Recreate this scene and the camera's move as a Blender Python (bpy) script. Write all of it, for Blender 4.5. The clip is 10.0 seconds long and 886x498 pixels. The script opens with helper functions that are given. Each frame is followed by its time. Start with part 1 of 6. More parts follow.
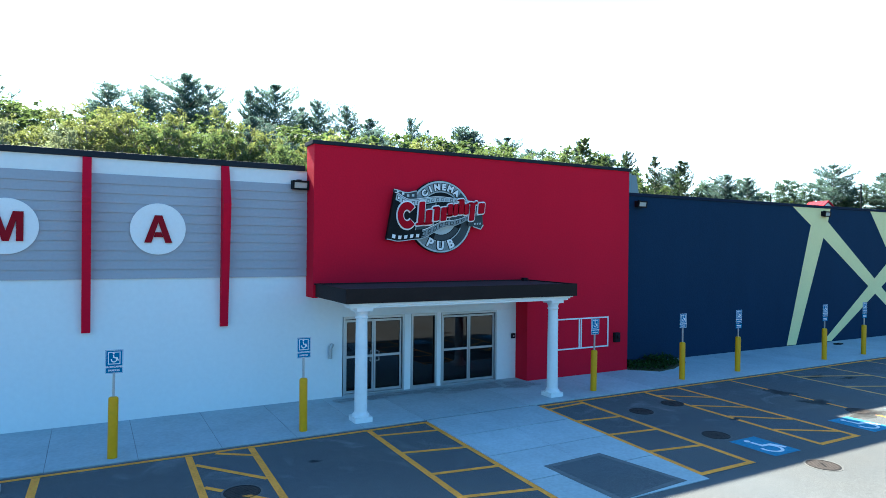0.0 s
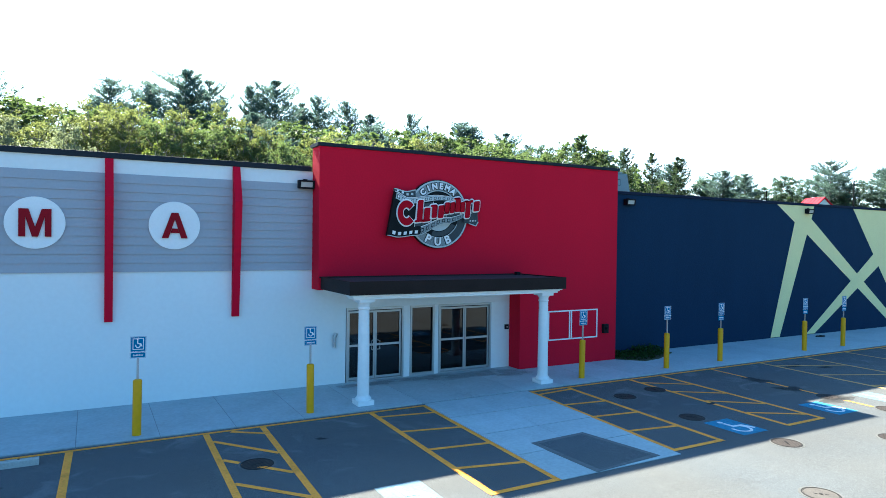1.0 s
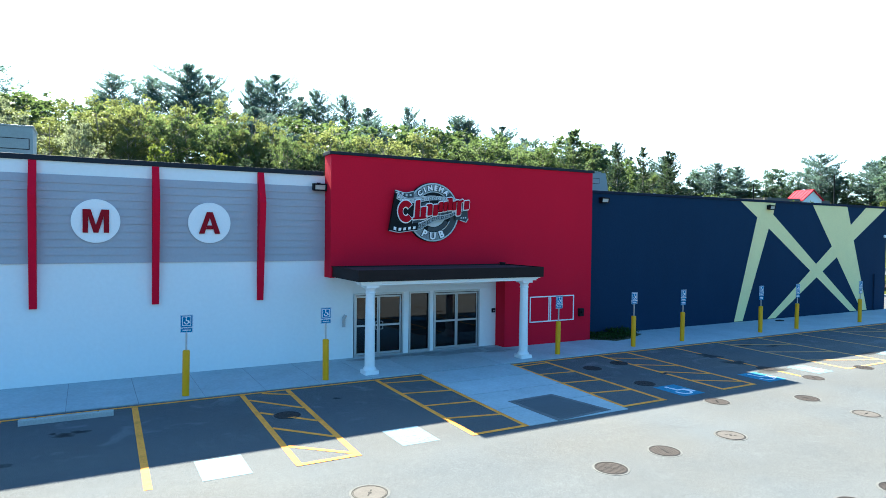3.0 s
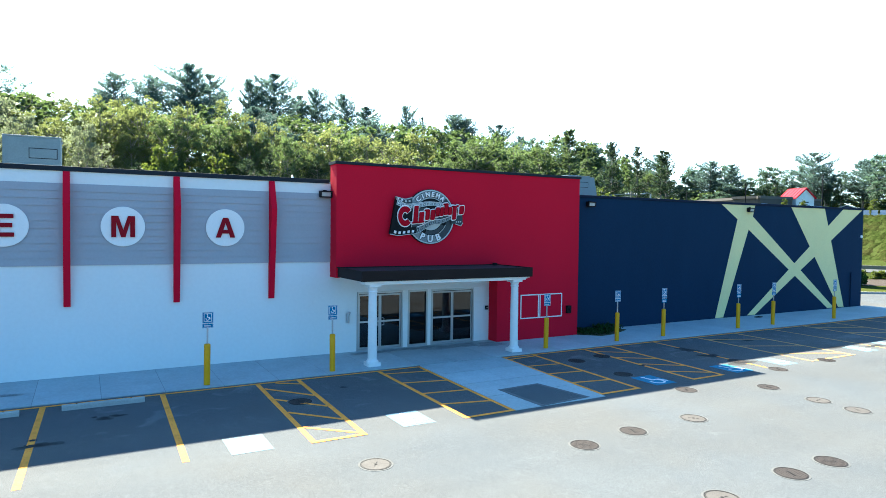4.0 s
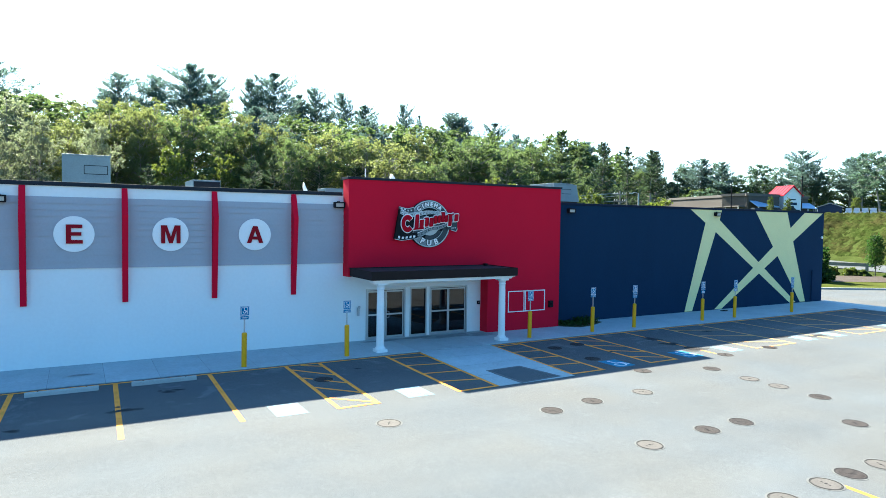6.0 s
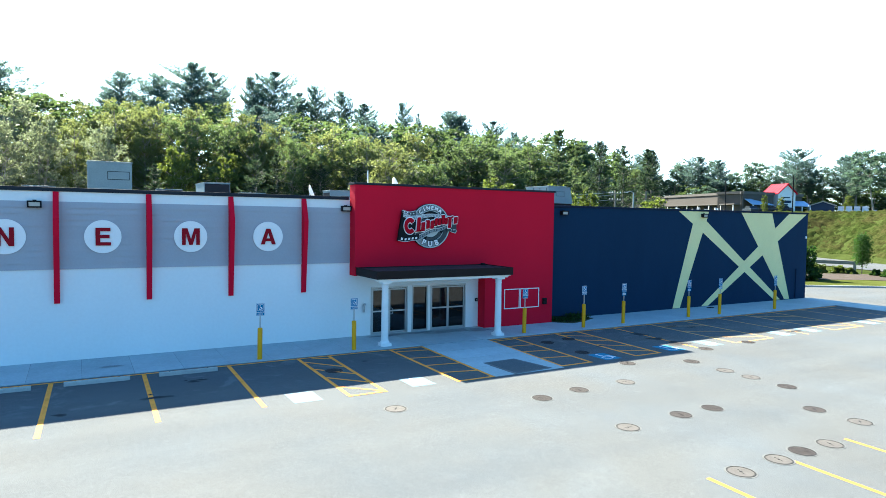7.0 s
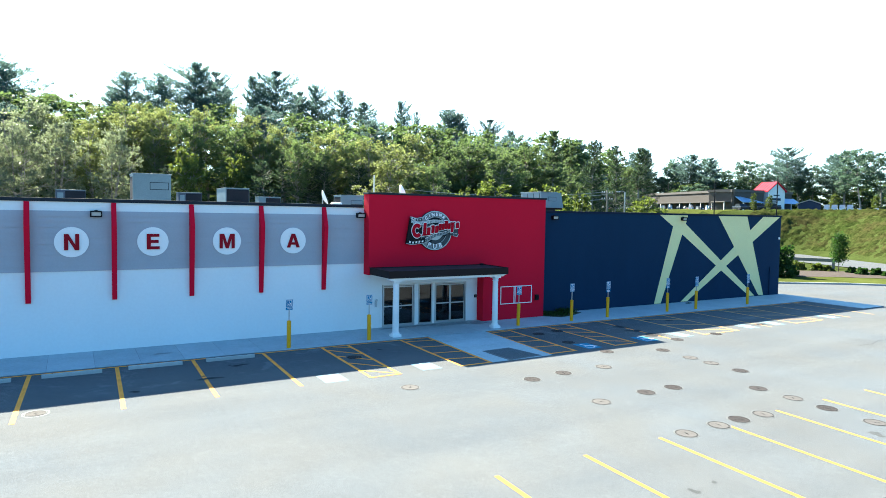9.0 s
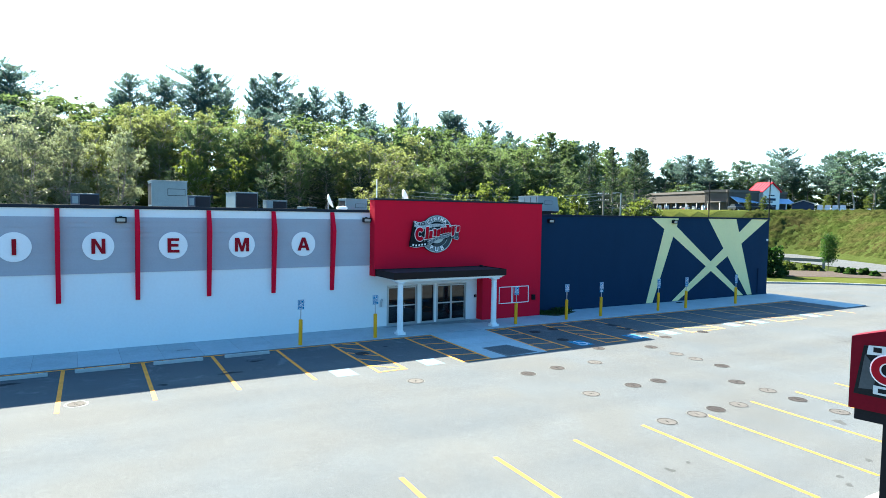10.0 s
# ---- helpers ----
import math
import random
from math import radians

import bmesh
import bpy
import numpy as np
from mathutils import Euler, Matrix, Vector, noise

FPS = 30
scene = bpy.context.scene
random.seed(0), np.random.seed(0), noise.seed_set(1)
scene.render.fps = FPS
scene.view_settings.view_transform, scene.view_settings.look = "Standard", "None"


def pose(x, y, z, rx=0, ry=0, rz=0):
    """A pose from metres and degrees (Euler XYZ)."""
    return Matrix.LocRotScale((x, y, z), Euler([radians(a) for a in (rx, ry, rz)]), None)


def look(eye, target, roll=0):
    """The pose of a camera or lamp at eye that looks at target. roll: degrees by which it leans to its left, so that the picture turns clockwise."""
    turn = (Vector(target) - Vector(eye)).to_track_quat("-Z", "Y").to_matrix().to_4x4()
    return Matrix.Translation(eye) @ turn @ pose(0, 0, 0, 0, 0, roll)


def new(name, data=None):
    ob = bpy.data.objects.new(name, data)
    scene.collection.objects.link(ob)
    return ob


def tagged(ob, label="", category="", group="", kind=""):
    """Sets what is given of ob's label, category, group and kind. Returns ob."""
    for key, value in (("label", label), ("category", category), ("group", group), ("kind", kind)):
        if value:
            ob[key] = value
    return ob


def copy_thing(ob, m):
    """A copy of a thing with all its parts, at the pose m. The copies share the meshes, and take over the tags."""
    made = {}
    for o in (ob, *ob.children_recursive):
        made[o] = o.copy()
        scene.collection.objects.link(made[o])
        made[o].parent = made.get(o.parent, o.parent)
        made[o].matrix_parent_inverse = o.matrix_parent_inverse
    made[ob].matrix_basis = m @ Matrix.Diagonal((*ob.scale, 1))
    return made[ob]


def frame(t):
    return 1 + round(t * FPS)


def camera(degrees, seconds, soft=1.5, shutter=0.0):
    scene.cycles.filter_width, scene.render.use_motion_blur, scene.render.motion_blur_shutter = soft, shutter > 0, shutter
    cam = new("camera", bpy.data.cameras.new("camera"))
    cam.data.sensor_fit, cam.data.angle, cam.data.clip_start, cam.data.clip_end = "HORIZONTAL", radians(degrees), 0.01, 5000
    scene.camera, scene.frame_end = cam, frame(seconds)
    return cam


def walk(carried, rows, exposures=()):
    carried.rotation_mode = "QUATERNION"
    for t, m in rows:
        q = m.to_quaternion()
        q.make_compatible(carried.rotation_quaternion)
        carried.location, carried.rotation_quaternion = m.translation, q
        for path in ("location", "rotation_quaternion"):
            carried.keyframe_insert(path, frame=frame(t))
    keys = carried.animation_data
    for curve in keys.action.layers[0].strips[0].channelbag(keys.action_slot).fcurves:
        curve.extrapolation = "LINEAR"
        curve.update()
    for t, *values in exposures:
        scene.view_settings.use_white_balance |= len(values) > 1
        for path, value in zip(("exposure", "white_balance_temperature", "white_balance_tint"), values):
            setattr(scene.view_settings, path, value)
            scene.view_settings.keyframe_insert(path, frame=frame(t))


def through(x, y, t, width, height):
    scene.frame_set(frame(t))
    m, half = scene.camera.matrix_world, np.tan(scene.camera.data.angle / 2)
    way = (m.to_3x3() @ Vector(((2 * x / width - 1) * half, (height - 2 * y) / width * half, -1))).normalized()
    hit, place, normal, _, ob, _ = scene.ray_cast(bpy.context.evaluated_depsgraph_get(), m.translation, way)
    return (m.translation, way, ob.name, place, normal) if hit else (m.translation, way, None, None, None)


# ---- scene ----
cam = camera(69.5, 10.0, soft=0.6)
PATH = [
    (0, (-0.177, -0.527, 4.139), (0.79, 1.223, 4.13), 0.6),
    (0.5, (-0.392, -1.013, 4.152), (0.576, 0.737, 4.136), 0.7),
    (1, (-0.658, -1.535, 4.155), (0.311, 0.215, 4.131), 0.7),
    (1.5, (-0.969, -2.126, 4.154), (0.0, -0.377, 4.124), 0.7),
    (2, (-1.296, -2.773, 4.154), (-0.325, -1.024, 4.116), 0.7),
    (2.5, (-1.623, -3.429, 4.185), (-0.65, -1.682, 4.14), 0.7),
    (4, (-2.807, -5.697, 4.508), (-1.825, -3.956, 4.446), 0.7),
    (4.5, (-3.227, -6.458, 4.612), (-2.243, -4.718, 4.547), 0.7),
    (5, (-3.684, -7.255, 4.732), (-2.697, -5.517, 4.661), 0.7),
    (5.5, (-4.152, -8.059, 4.843), (-3.163, -6.323, 4.769), 0.7),
    (7, (-5.585, -10.355, 5.247), (-4.589, -8.623, 5.156), 0.8),
    (7.5, (-6.085, -11.117, 5.366), (-5.087, -9.386, 5.272), 0.8),
    (8, (-6.601, -11.842, 5.493), (-5.6, -10.113, 5.394), 0.8),
    (8.5, (-7.143, -12.573, 5.636), (-6.14, -10.846, 5.533), 0.8),
    (9, (-7.678, -13.309, 5.79), (-6.673, -11.583, 5.682), 0.9),
    (9.5, (-8.205, -14.038, 5.952), (-7.199, -12.314, 5.842), 0.9),
    (10, (-8.726, -14.779, 6.092), (-7.717, -13.056, 5.98), 0.9),
]
walk(cam, [(t, look(eye, target, roll)) for t, eye, target, roll in PATH], [(0.0, 2.5, 6350, 3.0), (10.0, 2.5, 6350, 3.0)])

# ---- world, sun ----
HAZE = 5.4
SUN_DIR = Vector((0.06, -1.0, -0.815)).normalized()
sun_data = bpy.data.lights.new("sun", "SUN")
sun_data.energy, sun_data.angle, sun_data.color = 5.0, radians(0.55), (1.0, 0.93, 0.81)
sun = new("sun", sun_data)
sun.matrix_world = SUN_DIR.to_track_quat("-Z", "Y").to_matrix().to_4x4()
world = bpy.data.worlds.new("sky")
scene.world = world
world.use_nodes = True
wn = world.node_tree.nodes
sky = wn.new("ShaderNodeTexSky")
sky.sky_type, sky.sun_disc = "NISHITA", False
sky.sun_elevation, sky.sun_rotation = radians(39.1), radians(-3.5)
sky.air_density, sky.dust_density, sky.ozone_density = 1.0, 1.4, 2.5
wn["Background"].inputs["Strength"].default_value = 0.055
tint = wn.new("ShaderNodeVectorMath")
tint.operation = "MULTIPLY"
tint.inputs[1].default_value = (0.54, 0.97, 1.28)
world.node_tree.links.new(sky.outputs["Color"], tint.inputs[0])
# summer haze, brighter towards the sun and the horizon
coord = wn.new("ShaderNodeTexCoord")
dot = wn.new("ShaderNodeVectorMath")
dot.operation = "DOT_PRODUCT"
dot.inputs[1].default_value = -SUN_DIR
world.node_tree.links.new(coord.outputs["Generated"], dot.inputs[0])
lobe = wn.new("ShaderNodeMapRange")
lobe.interpolation_type = "SMOOTHSTEP"
lobe.inputs["From Min"].default_value, lobe.inputs["From Max"].default_value = -0.25, 0.65
lobe.inputs["To Min"].default_value, lobe.inputs["To Max"].default_value = 0.0, HAZE
world.node_tree.links.new(dot.outputs["Value"], lobe.inputs["Value"])
haze = wn.new("ShaderNodeVectorMath")
haze.operation = "SCALE"
haze.inputs[0].default_value = (1.0, 0.97, 0.92)
split = wn.new("ShaderNodeSeparateXYZ")
world.node_tree.links.new(coord.outputs["Generated"], split.inputs[0])
thin = wn.new("ShaderNodeMapRange")
thin.interpolation_type = "SMOOTHSTEP"
thin.inputs["From Min"].default_value, thin.inputs["From Max"].default_value = 0.24, 0.42
thin.inputs["To Min"].default_value, thin.inputs["To Max"].default_value = 1.0, 0.0
world.node_tree.links.new(split.outputs["Z"], thin.inputs["Value"])
both = wn.new("ShaderNodeMath")
both.operation = "MULTIPLY"
world.node_tree.links.new(lobe.outputs["Result"], both.inputs[0])
world.node_tree.links.new(thin.outputs["Result"], both.inputs[1])
world.node_tree.links.new(both.outputs[0], haze.inputs["Scale"])
total = wn.new("ShaderNodeVectorMath")
total.operation = "ADD"
world.node_tree.links.new(tint.outputs["Vector"], total.inputs[0])
world.node_tree.links.new(haze.outputs["Vector"], total.inputs[1])
world.node_tree.links.new(total.outputs["Vector"], wn["Background"].inputs["Color"])

# ---- materials ----


def mat(name, col, rough=0.8, metal=0.0, var=0.18, scale=0.6, fine=25.0, bump=0.15, spec=0.3, islands=0.0, objects=0.0, streak=1.0):
    """A surface with broad stains, fine grain and relief. streak: how much the broad stains are drawn out upright."""
    m = bpy.data.materials.new(name)
    m.use_nodes = True
    n, l = m.node_tree.nodes, m.node_tree.links
    b = n["Principled BSDF"]
    b.inputs["Roughness"].default_value, b.inputs["Metallic"].default_value = rough, metal
    b.inputs["Specular IOR Level"].default_value = spec
    geo = n.new("ShaderNodeNewGeometry")
    mp = n.new("ShaderNodeMapping")
    mp.inputs["Scale"].default_value = (1, 1, 1 / streak)
    l.new(geo.outputs["Position"], mp.inputs["Vector"])
    big = n.new("ShaderNodeTexNoise")
    big.inputs["Scale"].default_value, big.inputs["Detail"].default_value, big.inputs["Roughness"].default_value = scale, 6, 0.6
    l.new(mp.outputs["Vector"], big.inputs["Vector"])
    small = n.new("ShaderNodeTexNoise")
    small.inputs["Scale"].default_value, small.inputs["Detail"].default_value = fine, 4
    l.new(geo.outputs["Position"], small.inputs["Vector"])
    add = n.new("ShaderNodeMath")
    add.operation = "ADD"
    l.new(big.outputs["Fac"], add.inputs[0])
    l.new(small.outputs["Fac"], add.inputs[1])
    last = add.outputs[0]
    for socket, amount in ((geo.outputs["Random Per Island"], islands), (n.new("ShaderNodeObjectInfo").outputs["Random"], objects)):
        if amount:
            mad = n.new("ShaderNodeMath")
            mad.operation = "MULTIPLY_ADD"
            mad.inputs[1].default_value = amount
            l.new(socket, mad.inputs[0])
            l.new(last, mad.inputs[2])
            last = mad.outputs[0]
    mr = n.new("ShaderNodeMapRange")
    mr.inputs["From Min"].default_value, mr.inputs["From Max"].default_value = 0.6, 1.4 + islands + objects
    mr.inputs["To Min"].default_value, mr.inputs["To Max"].default_value = 1 - var, 1 + var
    l.new(last, mr.inputs["Value"])
    mul = n.new("ShaderNodeVectorMath")
    mul.operation = "SCALE"
    mul.inputs[0].default_value = col
    l.new(mr.outputs["Result"], mul.inputs["Scale"])
    l.new(mul.outputs["Vector"], b.inputs["Base Color"])
    if bump:
        bp = n.new("ShaderNodeBump")
        bp.inputs["Strength"].default_value, bp.inputs["Distance"].default_value = bump, 0.02
        l.new(small.outputs["Fac"], bp.inputs["Height"])
        l.new(bp.outputs["Normal"], b.inputs["Normal"])
    return m


def leaf_mat(name, col, through, var=0.45, spec=0.08):
    m = mat(name, col, 0.5, var=var, scale=0.25, fine=2.0, bump=0, spec=spec, islands=0.5, objects=0.5)
    n, l = m.node_tree.nodes, m.node_tree.links
    tr = n.new("ShaderNodeBsdfTranslucent")
    sc = n.new("ShaderNodeVectorMath")
    sc.operation = "MULTIPLY"
    sc.inputs[1].default_value = through
    src = n["Principled BSDF"].inputs["Base Color"].links[0].from_socket
    l.new(src, sc.inputs[0])
    l.new(sc.outputs["Vector"], tr.inputs["Color"])
    mix = n.new("ShaderNodeMixShader")
    mix.inputs["Fac"].default_value = 0.5
    l.new(n["Principled BSDF"].outputs["BSDF"], mix.inputs[1])
    l.new(tr.outputs["BSDF"], mix.inputs[2])
    l.new(mix.outputs["Shader"], n["Material Output"].inputs["Surface"])
    return m


def meadow_mat(name, col, dry):
    """Grass whose colour drifts to that of dry weeds in uneven patches."""
    m = mat(name, col, 0.95, var=0.75, scale=1.1, fine=2.6, bump=0.0, spec=0.0)
    n, l = m.node_tree.nodes, m.node_tree.links
    b = n["Principled BSDF"]
    src = b.inputs["Base Color"].links[0].from_socket
    geo = n.new("ShaderNodeNewGeometry")
    mp = n.new("ShaderNodeMapping")
    mp.inputs["Scale"].default_value = (1, 0.45, 1.6)
    l.new(geo.outputs["Position"], mp.inputs["Vector"])
    t = n.new("ShaderNodeTexNoise")
    t.inputs["Scale"].default_value, t.inputs["Detail"].default_value, t.inputs["Roughness"].default_value = 0.30, 7, 0.68
    l.new(mp.outputs["Vector"], t.inputs["Vector"])
    ramp = n.new("ShaderNodeValToRGB")
    ramp.color_ramp.elements[0].position, ramp.color_ramp.elements[0].color = 0.40, (1, 1, 1, 1)
    ramp.color_ramp.elements[1].position, ramp.color_ramp.elements[1].color = 0.66, (*(d / c for d, c in zip(dry, col)), 1)
    l.new(t.outputs["Fac"], ramp.inputs["Fac"])
    mul = n.new("ShaderNodeVectorMath")
    mul.operation = "MULTIPLY"
    l.new(src, mul.inputs[0])
    l.new(ramp.outputs["Color"], mul.inputs[1])
    l.new(mul.outputs["Vector"], b.inputs["Base Color"])
    return m


def glass_mat(name, tint, ior=1.5):
    m = bpy.data.materials.new(name)
    m.use_nodes = True
    n, l = m.node_tree.nodes, m.node_tree.links
    n.remove(n["Principled BSDF"])
    a, g, f, x = (n.new("ShaderNode" + k) for k in ("BsdfTransparent", "BsdfGlossy", "Fresnel", "MixShader"))
    a.inputs["Color"].default_value = (*tint, 1)
    g.inputs["Roughness"].default_value = 0.02
    f.inputs["IOR"].default_value = ior
    l.new(f.outputs["Fac"], x.inputs["Fac"])
    l.new(a.outputs["BSDF"], x.inputs[1])
    l.new(g.outputs["BSDF"], x.inputs[2])
    l.new(x.outputs["Shader"], n["Material Output"].inputs["Surface"])
    return m


def asphalt_mat(name, col):
    """Aged asphalt: pale wear, dark oil, stone grain."""
    m = mat(name, col, 0.9, var=0.12, scale=0.22, fine=45, bump=0.5, spec=0.05)
    n, l = m.node_tree.nodes, m.node_tree.links
    b = n["Principled BSDF"]
    src = b.inputs["Base Color"].links[0].from_socket
    geo = n["Geometry"]
    for scale, lo, hi, k in ((0.5, 0.60, 0.80, 0.92), (1.7, 0.64, 0.76, 1.10), (0.35, 0.52, 0.75, 1.06), (7.0, 0.5, 0.9, 1.15), (20.0, 0.56, 0.72, 0.84), (55.0, 0.46, 0.68, 1.45), (130.0, 0.42, 0.70, 1.45)):
        t = n.new("ShaderNodeTexNoise")
        t.inputs["Scale"].default_value, t.inputs["Detail"].default_value, t.inputs["Distortion"].default_value = scale, 5, 0.6
        l.new(geo.outputs["Position"], t.inputs["Vector"])
        r = n.new("ShaderNodeMapRange")
        r.inputs["From Min"].default_value, r.inputs["From Max"].default_value = lo, hi
        r.inputs["To Min"].default_value, r.inputs["To Max"].default_value = 1, k
        l.new(t.outputs["Fac"], r.inputs["Value"])
        s = n.new("ShaderNodeVectorMath")
        s.operation = "SCALE"
        l.new(src, s.inputs[0])
        l.new(r.outputs["Result"], s.inputs["Scale"])
        src = s.outputs["Vector"]
    # drive lanes worn along the shop front, and warmer and cooler patches
    mp = n.new("ShaderNodeMapping")
    mp.inputs["Scale"].default_value = (0.06, 0.55, 1.0)
    mp.inputs["Rotation"].default_value = (0, 0, 0.12)
    l.new(geo.outputs["Position"], mp.inputs["Vector"])
    lane = n.new("ShaderNodeTexNoise")
    lane.inputs["Scale"].default_value, lane.inputs["Detail"].default_value = 1.0, 5
    l.new(mp.outputs["Vector"], lane.inputs["Vector"])
    warm = n.new("ShaderNodeTexNoise")
    warm.inputs["Scale"].default_value, warm.inputs["Detail"].default_value = 0.28, 4
    l.new(geo.outputs["Position"], warm.inputs["Vector"])
    for tex, lo, hi in ((lane, (0.94, 0.94, 0.943), (1.07, 1.066, 1.058)), (warm, (0.97, 1.0, 1.03), (1.04, 1.0, 0.955))):
        r = n.new("ShaderNodeMapRange")
        r.data_type = "FLOAT_VECTOR"
        r.inputs[7].default_value, r.inputs[8].default_value = (0.35,) * 3, (0.65,) * 3
        r.inputs[9].default_value, r.inputs[10].default_value = lo, hi
        l.new(tex.outputs["Fac"], r.inputs[6])
        s = n.new("ShaderNodeVectorMath")
        s.operation = "MULTIPLY"
        l.new(src, s.inputs[0])
        l.new(r.outputs[1], s.inputs[1])
        src = s.outputs["Vector"]
    # chalky scuffs where cars turn into the stalls
    t = n.new("ShaderNodeTexNoise")
    t.inputs["Scale"].default_value, t.inputs["Detail"].default_value, t.inputs["Distortion"].default_value = 0.9, 9, 1.6
    l.new(geo.outputs["Position"], t.inputs["Vector"])
    r = n.new("ShaderNodeMapRange")
    r.inputs["From Min"].default_value, r.inputs["From Max"].default_value = 0.55, 0.72
    l.new(t.outputs["Fac"], r.inputs["Value"])
    sep = n.new("ShaderNodeSeparateXYZ")
    l.new(geo.outputs["Position"], sep.inputs[0])
    zone = n.new("ShaderNodeMapRange")
    zone.inputs["From Min"].default_value, zone.inputs["From Max"].default_value = 8.6, 9.8
    l.new(sep.outputs["Y"], zone.inputs["Value"])
    ends = n.new("ShaderNodeMapRange")
    ends.inputs["From Min"].default_value, ends.inputs["From Max"].default_value = 37.0, 34.0
    l.new(sep.outputs["X"], ends.inputs["Value"])
    mz = n.new("ShaderNodeMath")
    mz.operation = "MULTIPLY"
    l.new(r.outputs["Result"], mz.inputs[0])
    l.new(ends.outputs["Result"], mz.inputs[1])
    mm = n.new("ShaderNodeMath")
    mm.operation = "MULTIPLY"
    l.new(mz.outputs[0], mm.inputs[0])
    l.new(zone.outputs["Result"], mm.inputs[1])
    mx = n.new("ShaderNodeMath")
    mx.operation = "MULTIPLY_ADD"
    mx.inputs[1].default_value, mx.inputs[2].default_value = 0.42, 0.97
    l.new(mm.outputs[0], mx.inputs[0])
    s = n.new("ShaderNodeVectorMath")
    s.operation = "SCALE"
    l.new(src, s.inputs[0])
    l.new(mx.outputs[0], s.inputs["Scale"])
    l.new(s.outputs["Vector"], b.inputs["Base Color"])
    return m


ASPHALT = asphalt_mat("asphalt", (0.0900, 0.0942, 0.0962))
PATCH = asphalt_mat("asphalt patch", (0.088, 0.096, 0.100))
ROAD = asphalt_mat("road asphalt", (0.085, 0.088, 0.090))
CONCRETE = mat("concrete", (0.39, 0.46, 0.47), 0.9, var=0.22, scale=0.9, fine=14, bump=0.12, objects=0.3)
CURB = mat("curb concrete", (0.42, 0.41, 0.38), 0.9, var=0.2, fine=30)
JOINT = mat("joint", (0.24, 0.26, 0.27), 0.95)
WHITE = mat("white painted masonry", (0.80, 0.785, 0.765), 0.75, var=0.035, scale=0.35, fine=9, bump=0.10, streak=2.5)
TRIM = mat("white trim paint", (0.82, 0.82, 0.80), 0.5, var=0.05, fine=12, bump=0.05)
SIDING = mat("gray siding paint", (0.38, 0.375, 0.405), 0.65, var=0.07, scale=1.5, fine=14, bump=0.1, objects=0.25)
RED = mat("red wall paint", (0.655, 0.006, 0.029), 0.8, var=0.08, scale=0.4, fine=20, bump=0.2, streak=3, spec=0.12)
FINRED = mat("red fin paint", (0.64, 0.004, 0.028), 0.7, var=0.06, fine=15, bump=0.08, spec=0.08)
BLUE = mat("navy wall paint", (0.009, 0.031, 0.066), 0.85, var=0.14, scale=0.5, fine=18, bump=0.3, streak=3, spec=0.1)
STAR = mat("pale green paint", (0.86, 0.73, 0.35), 0.7, var=0.06, fine=18, bump=0.25)
COPING = mat("dark metal coping", (0.022, 0.027, 0.034), 0.7, 0.0, var=0.2, spec=0.1)
CANOPY = mat("dark brown metal fascia", (0.018, 0.011, 0.010), 0.6, 0.0, var=0.25, scale=2, spec=0.15)
CANTOP = mat("canopy roofing", (0.035, 0.030, 0.032), 0.9, var=0.5, scale=1.6, fine=9)
ALU = mat("satin aluminium", (0.44, 0.45, 0.46), 0.38, 0.7, var=0.08, fine=30, bump=0.03)
GLASS = glass_mat("door glass", (0.30, 0.32, 0.33), 1.65)
# all lobby surfaces near black: the unlit room's dark is put into colour
INSIDE = mat("darkened interior", (0.022, 0.021, 0.02), 0.9)
YELLOW = mat("yellow sleeve plastic", (0.78, 0.36, 0.003), 0.5, var=0.08, scale=2, fine=12, bump=0.04, streak=4)
LINE = mat("yellow line paint", (0.96, 0.335, 0.042), 0.85, var=0.3, scale=2.5, fine=22, bump=0.3)
LINEW = mat("pale yellow line paint", (0.60, 0.285, 0.036), 0.85, var=0.25, scale=2.5, fine=22, bump=0.3)
SIGNBLUE = mat("sign blue", (0.004, 0.165, 0.33), 0.6, var=0.05, bump=0, spec=0.04)
SIGNWHITE = mat("sign white", (0.86, 0.82, 0.80), 0.4, var=0.04, bump=0)
# worn blue, paled further: the sun's glare is put into the colour
PAVESUN = mat("worn blue pavement paint with sun glare", (0.13, 0.22, 0.26), 0.85, var=0.25, scale=2.5, fine=20)
PAVEBLUE = mat("blue pavement paint", (0.028, 0.21, 0.33), 0.85, var=0.4, scale=2.5, fine=20)
PAVEWHITE = mat("white pavement paint", (0.70, 0.72, 0.72), 0.85, var=0.2, scale=3, fine=20)
STEEL = mat("galvanised steel", (0.42, 0.43, 0.44), 0.45, 0.7, var=0.15, fine=30)
IRON = mat("cast iron", (0.013, 0.011, 0.010), 0.75, 0.0, var=0.35, scale=3, fine=40, bump=0.4)
LIDD = mat("rusty iron lid", (0.044, 0.034, 0.030), 0.85, 0.0, var=0.35, scale=5, fine=60, bump=0.5)
IRONP = mat("worn iron with asphalt", (0.094, 0.083, 0.074), 0.85, 0.0, var=0.3, scale=3, fine=40, bump=0.4)
BLACK = mat("black paint", (0.010, 0.010, 0.012), 0.6, var=0.2, spec=0.12)
LAMPGLASS = mat("lamp lens", (0.45, 0.44, 0.40), 0.25, var=0.1, bump=0)
FAINT = mat("faint stained asphalt", (0.060, 0.061, 0.059), 0.9, var=0.4, scale=6, fine=40, bump=0.4)
# dirt tones, darkened further to stand for the shade under the canopy
DIRTSHADE = mat("trodden dirt and shade on concrete", (0.245, 0.27, 0.275), 0.95, var=0.35, scale=3, fine=30, bump=0.3)
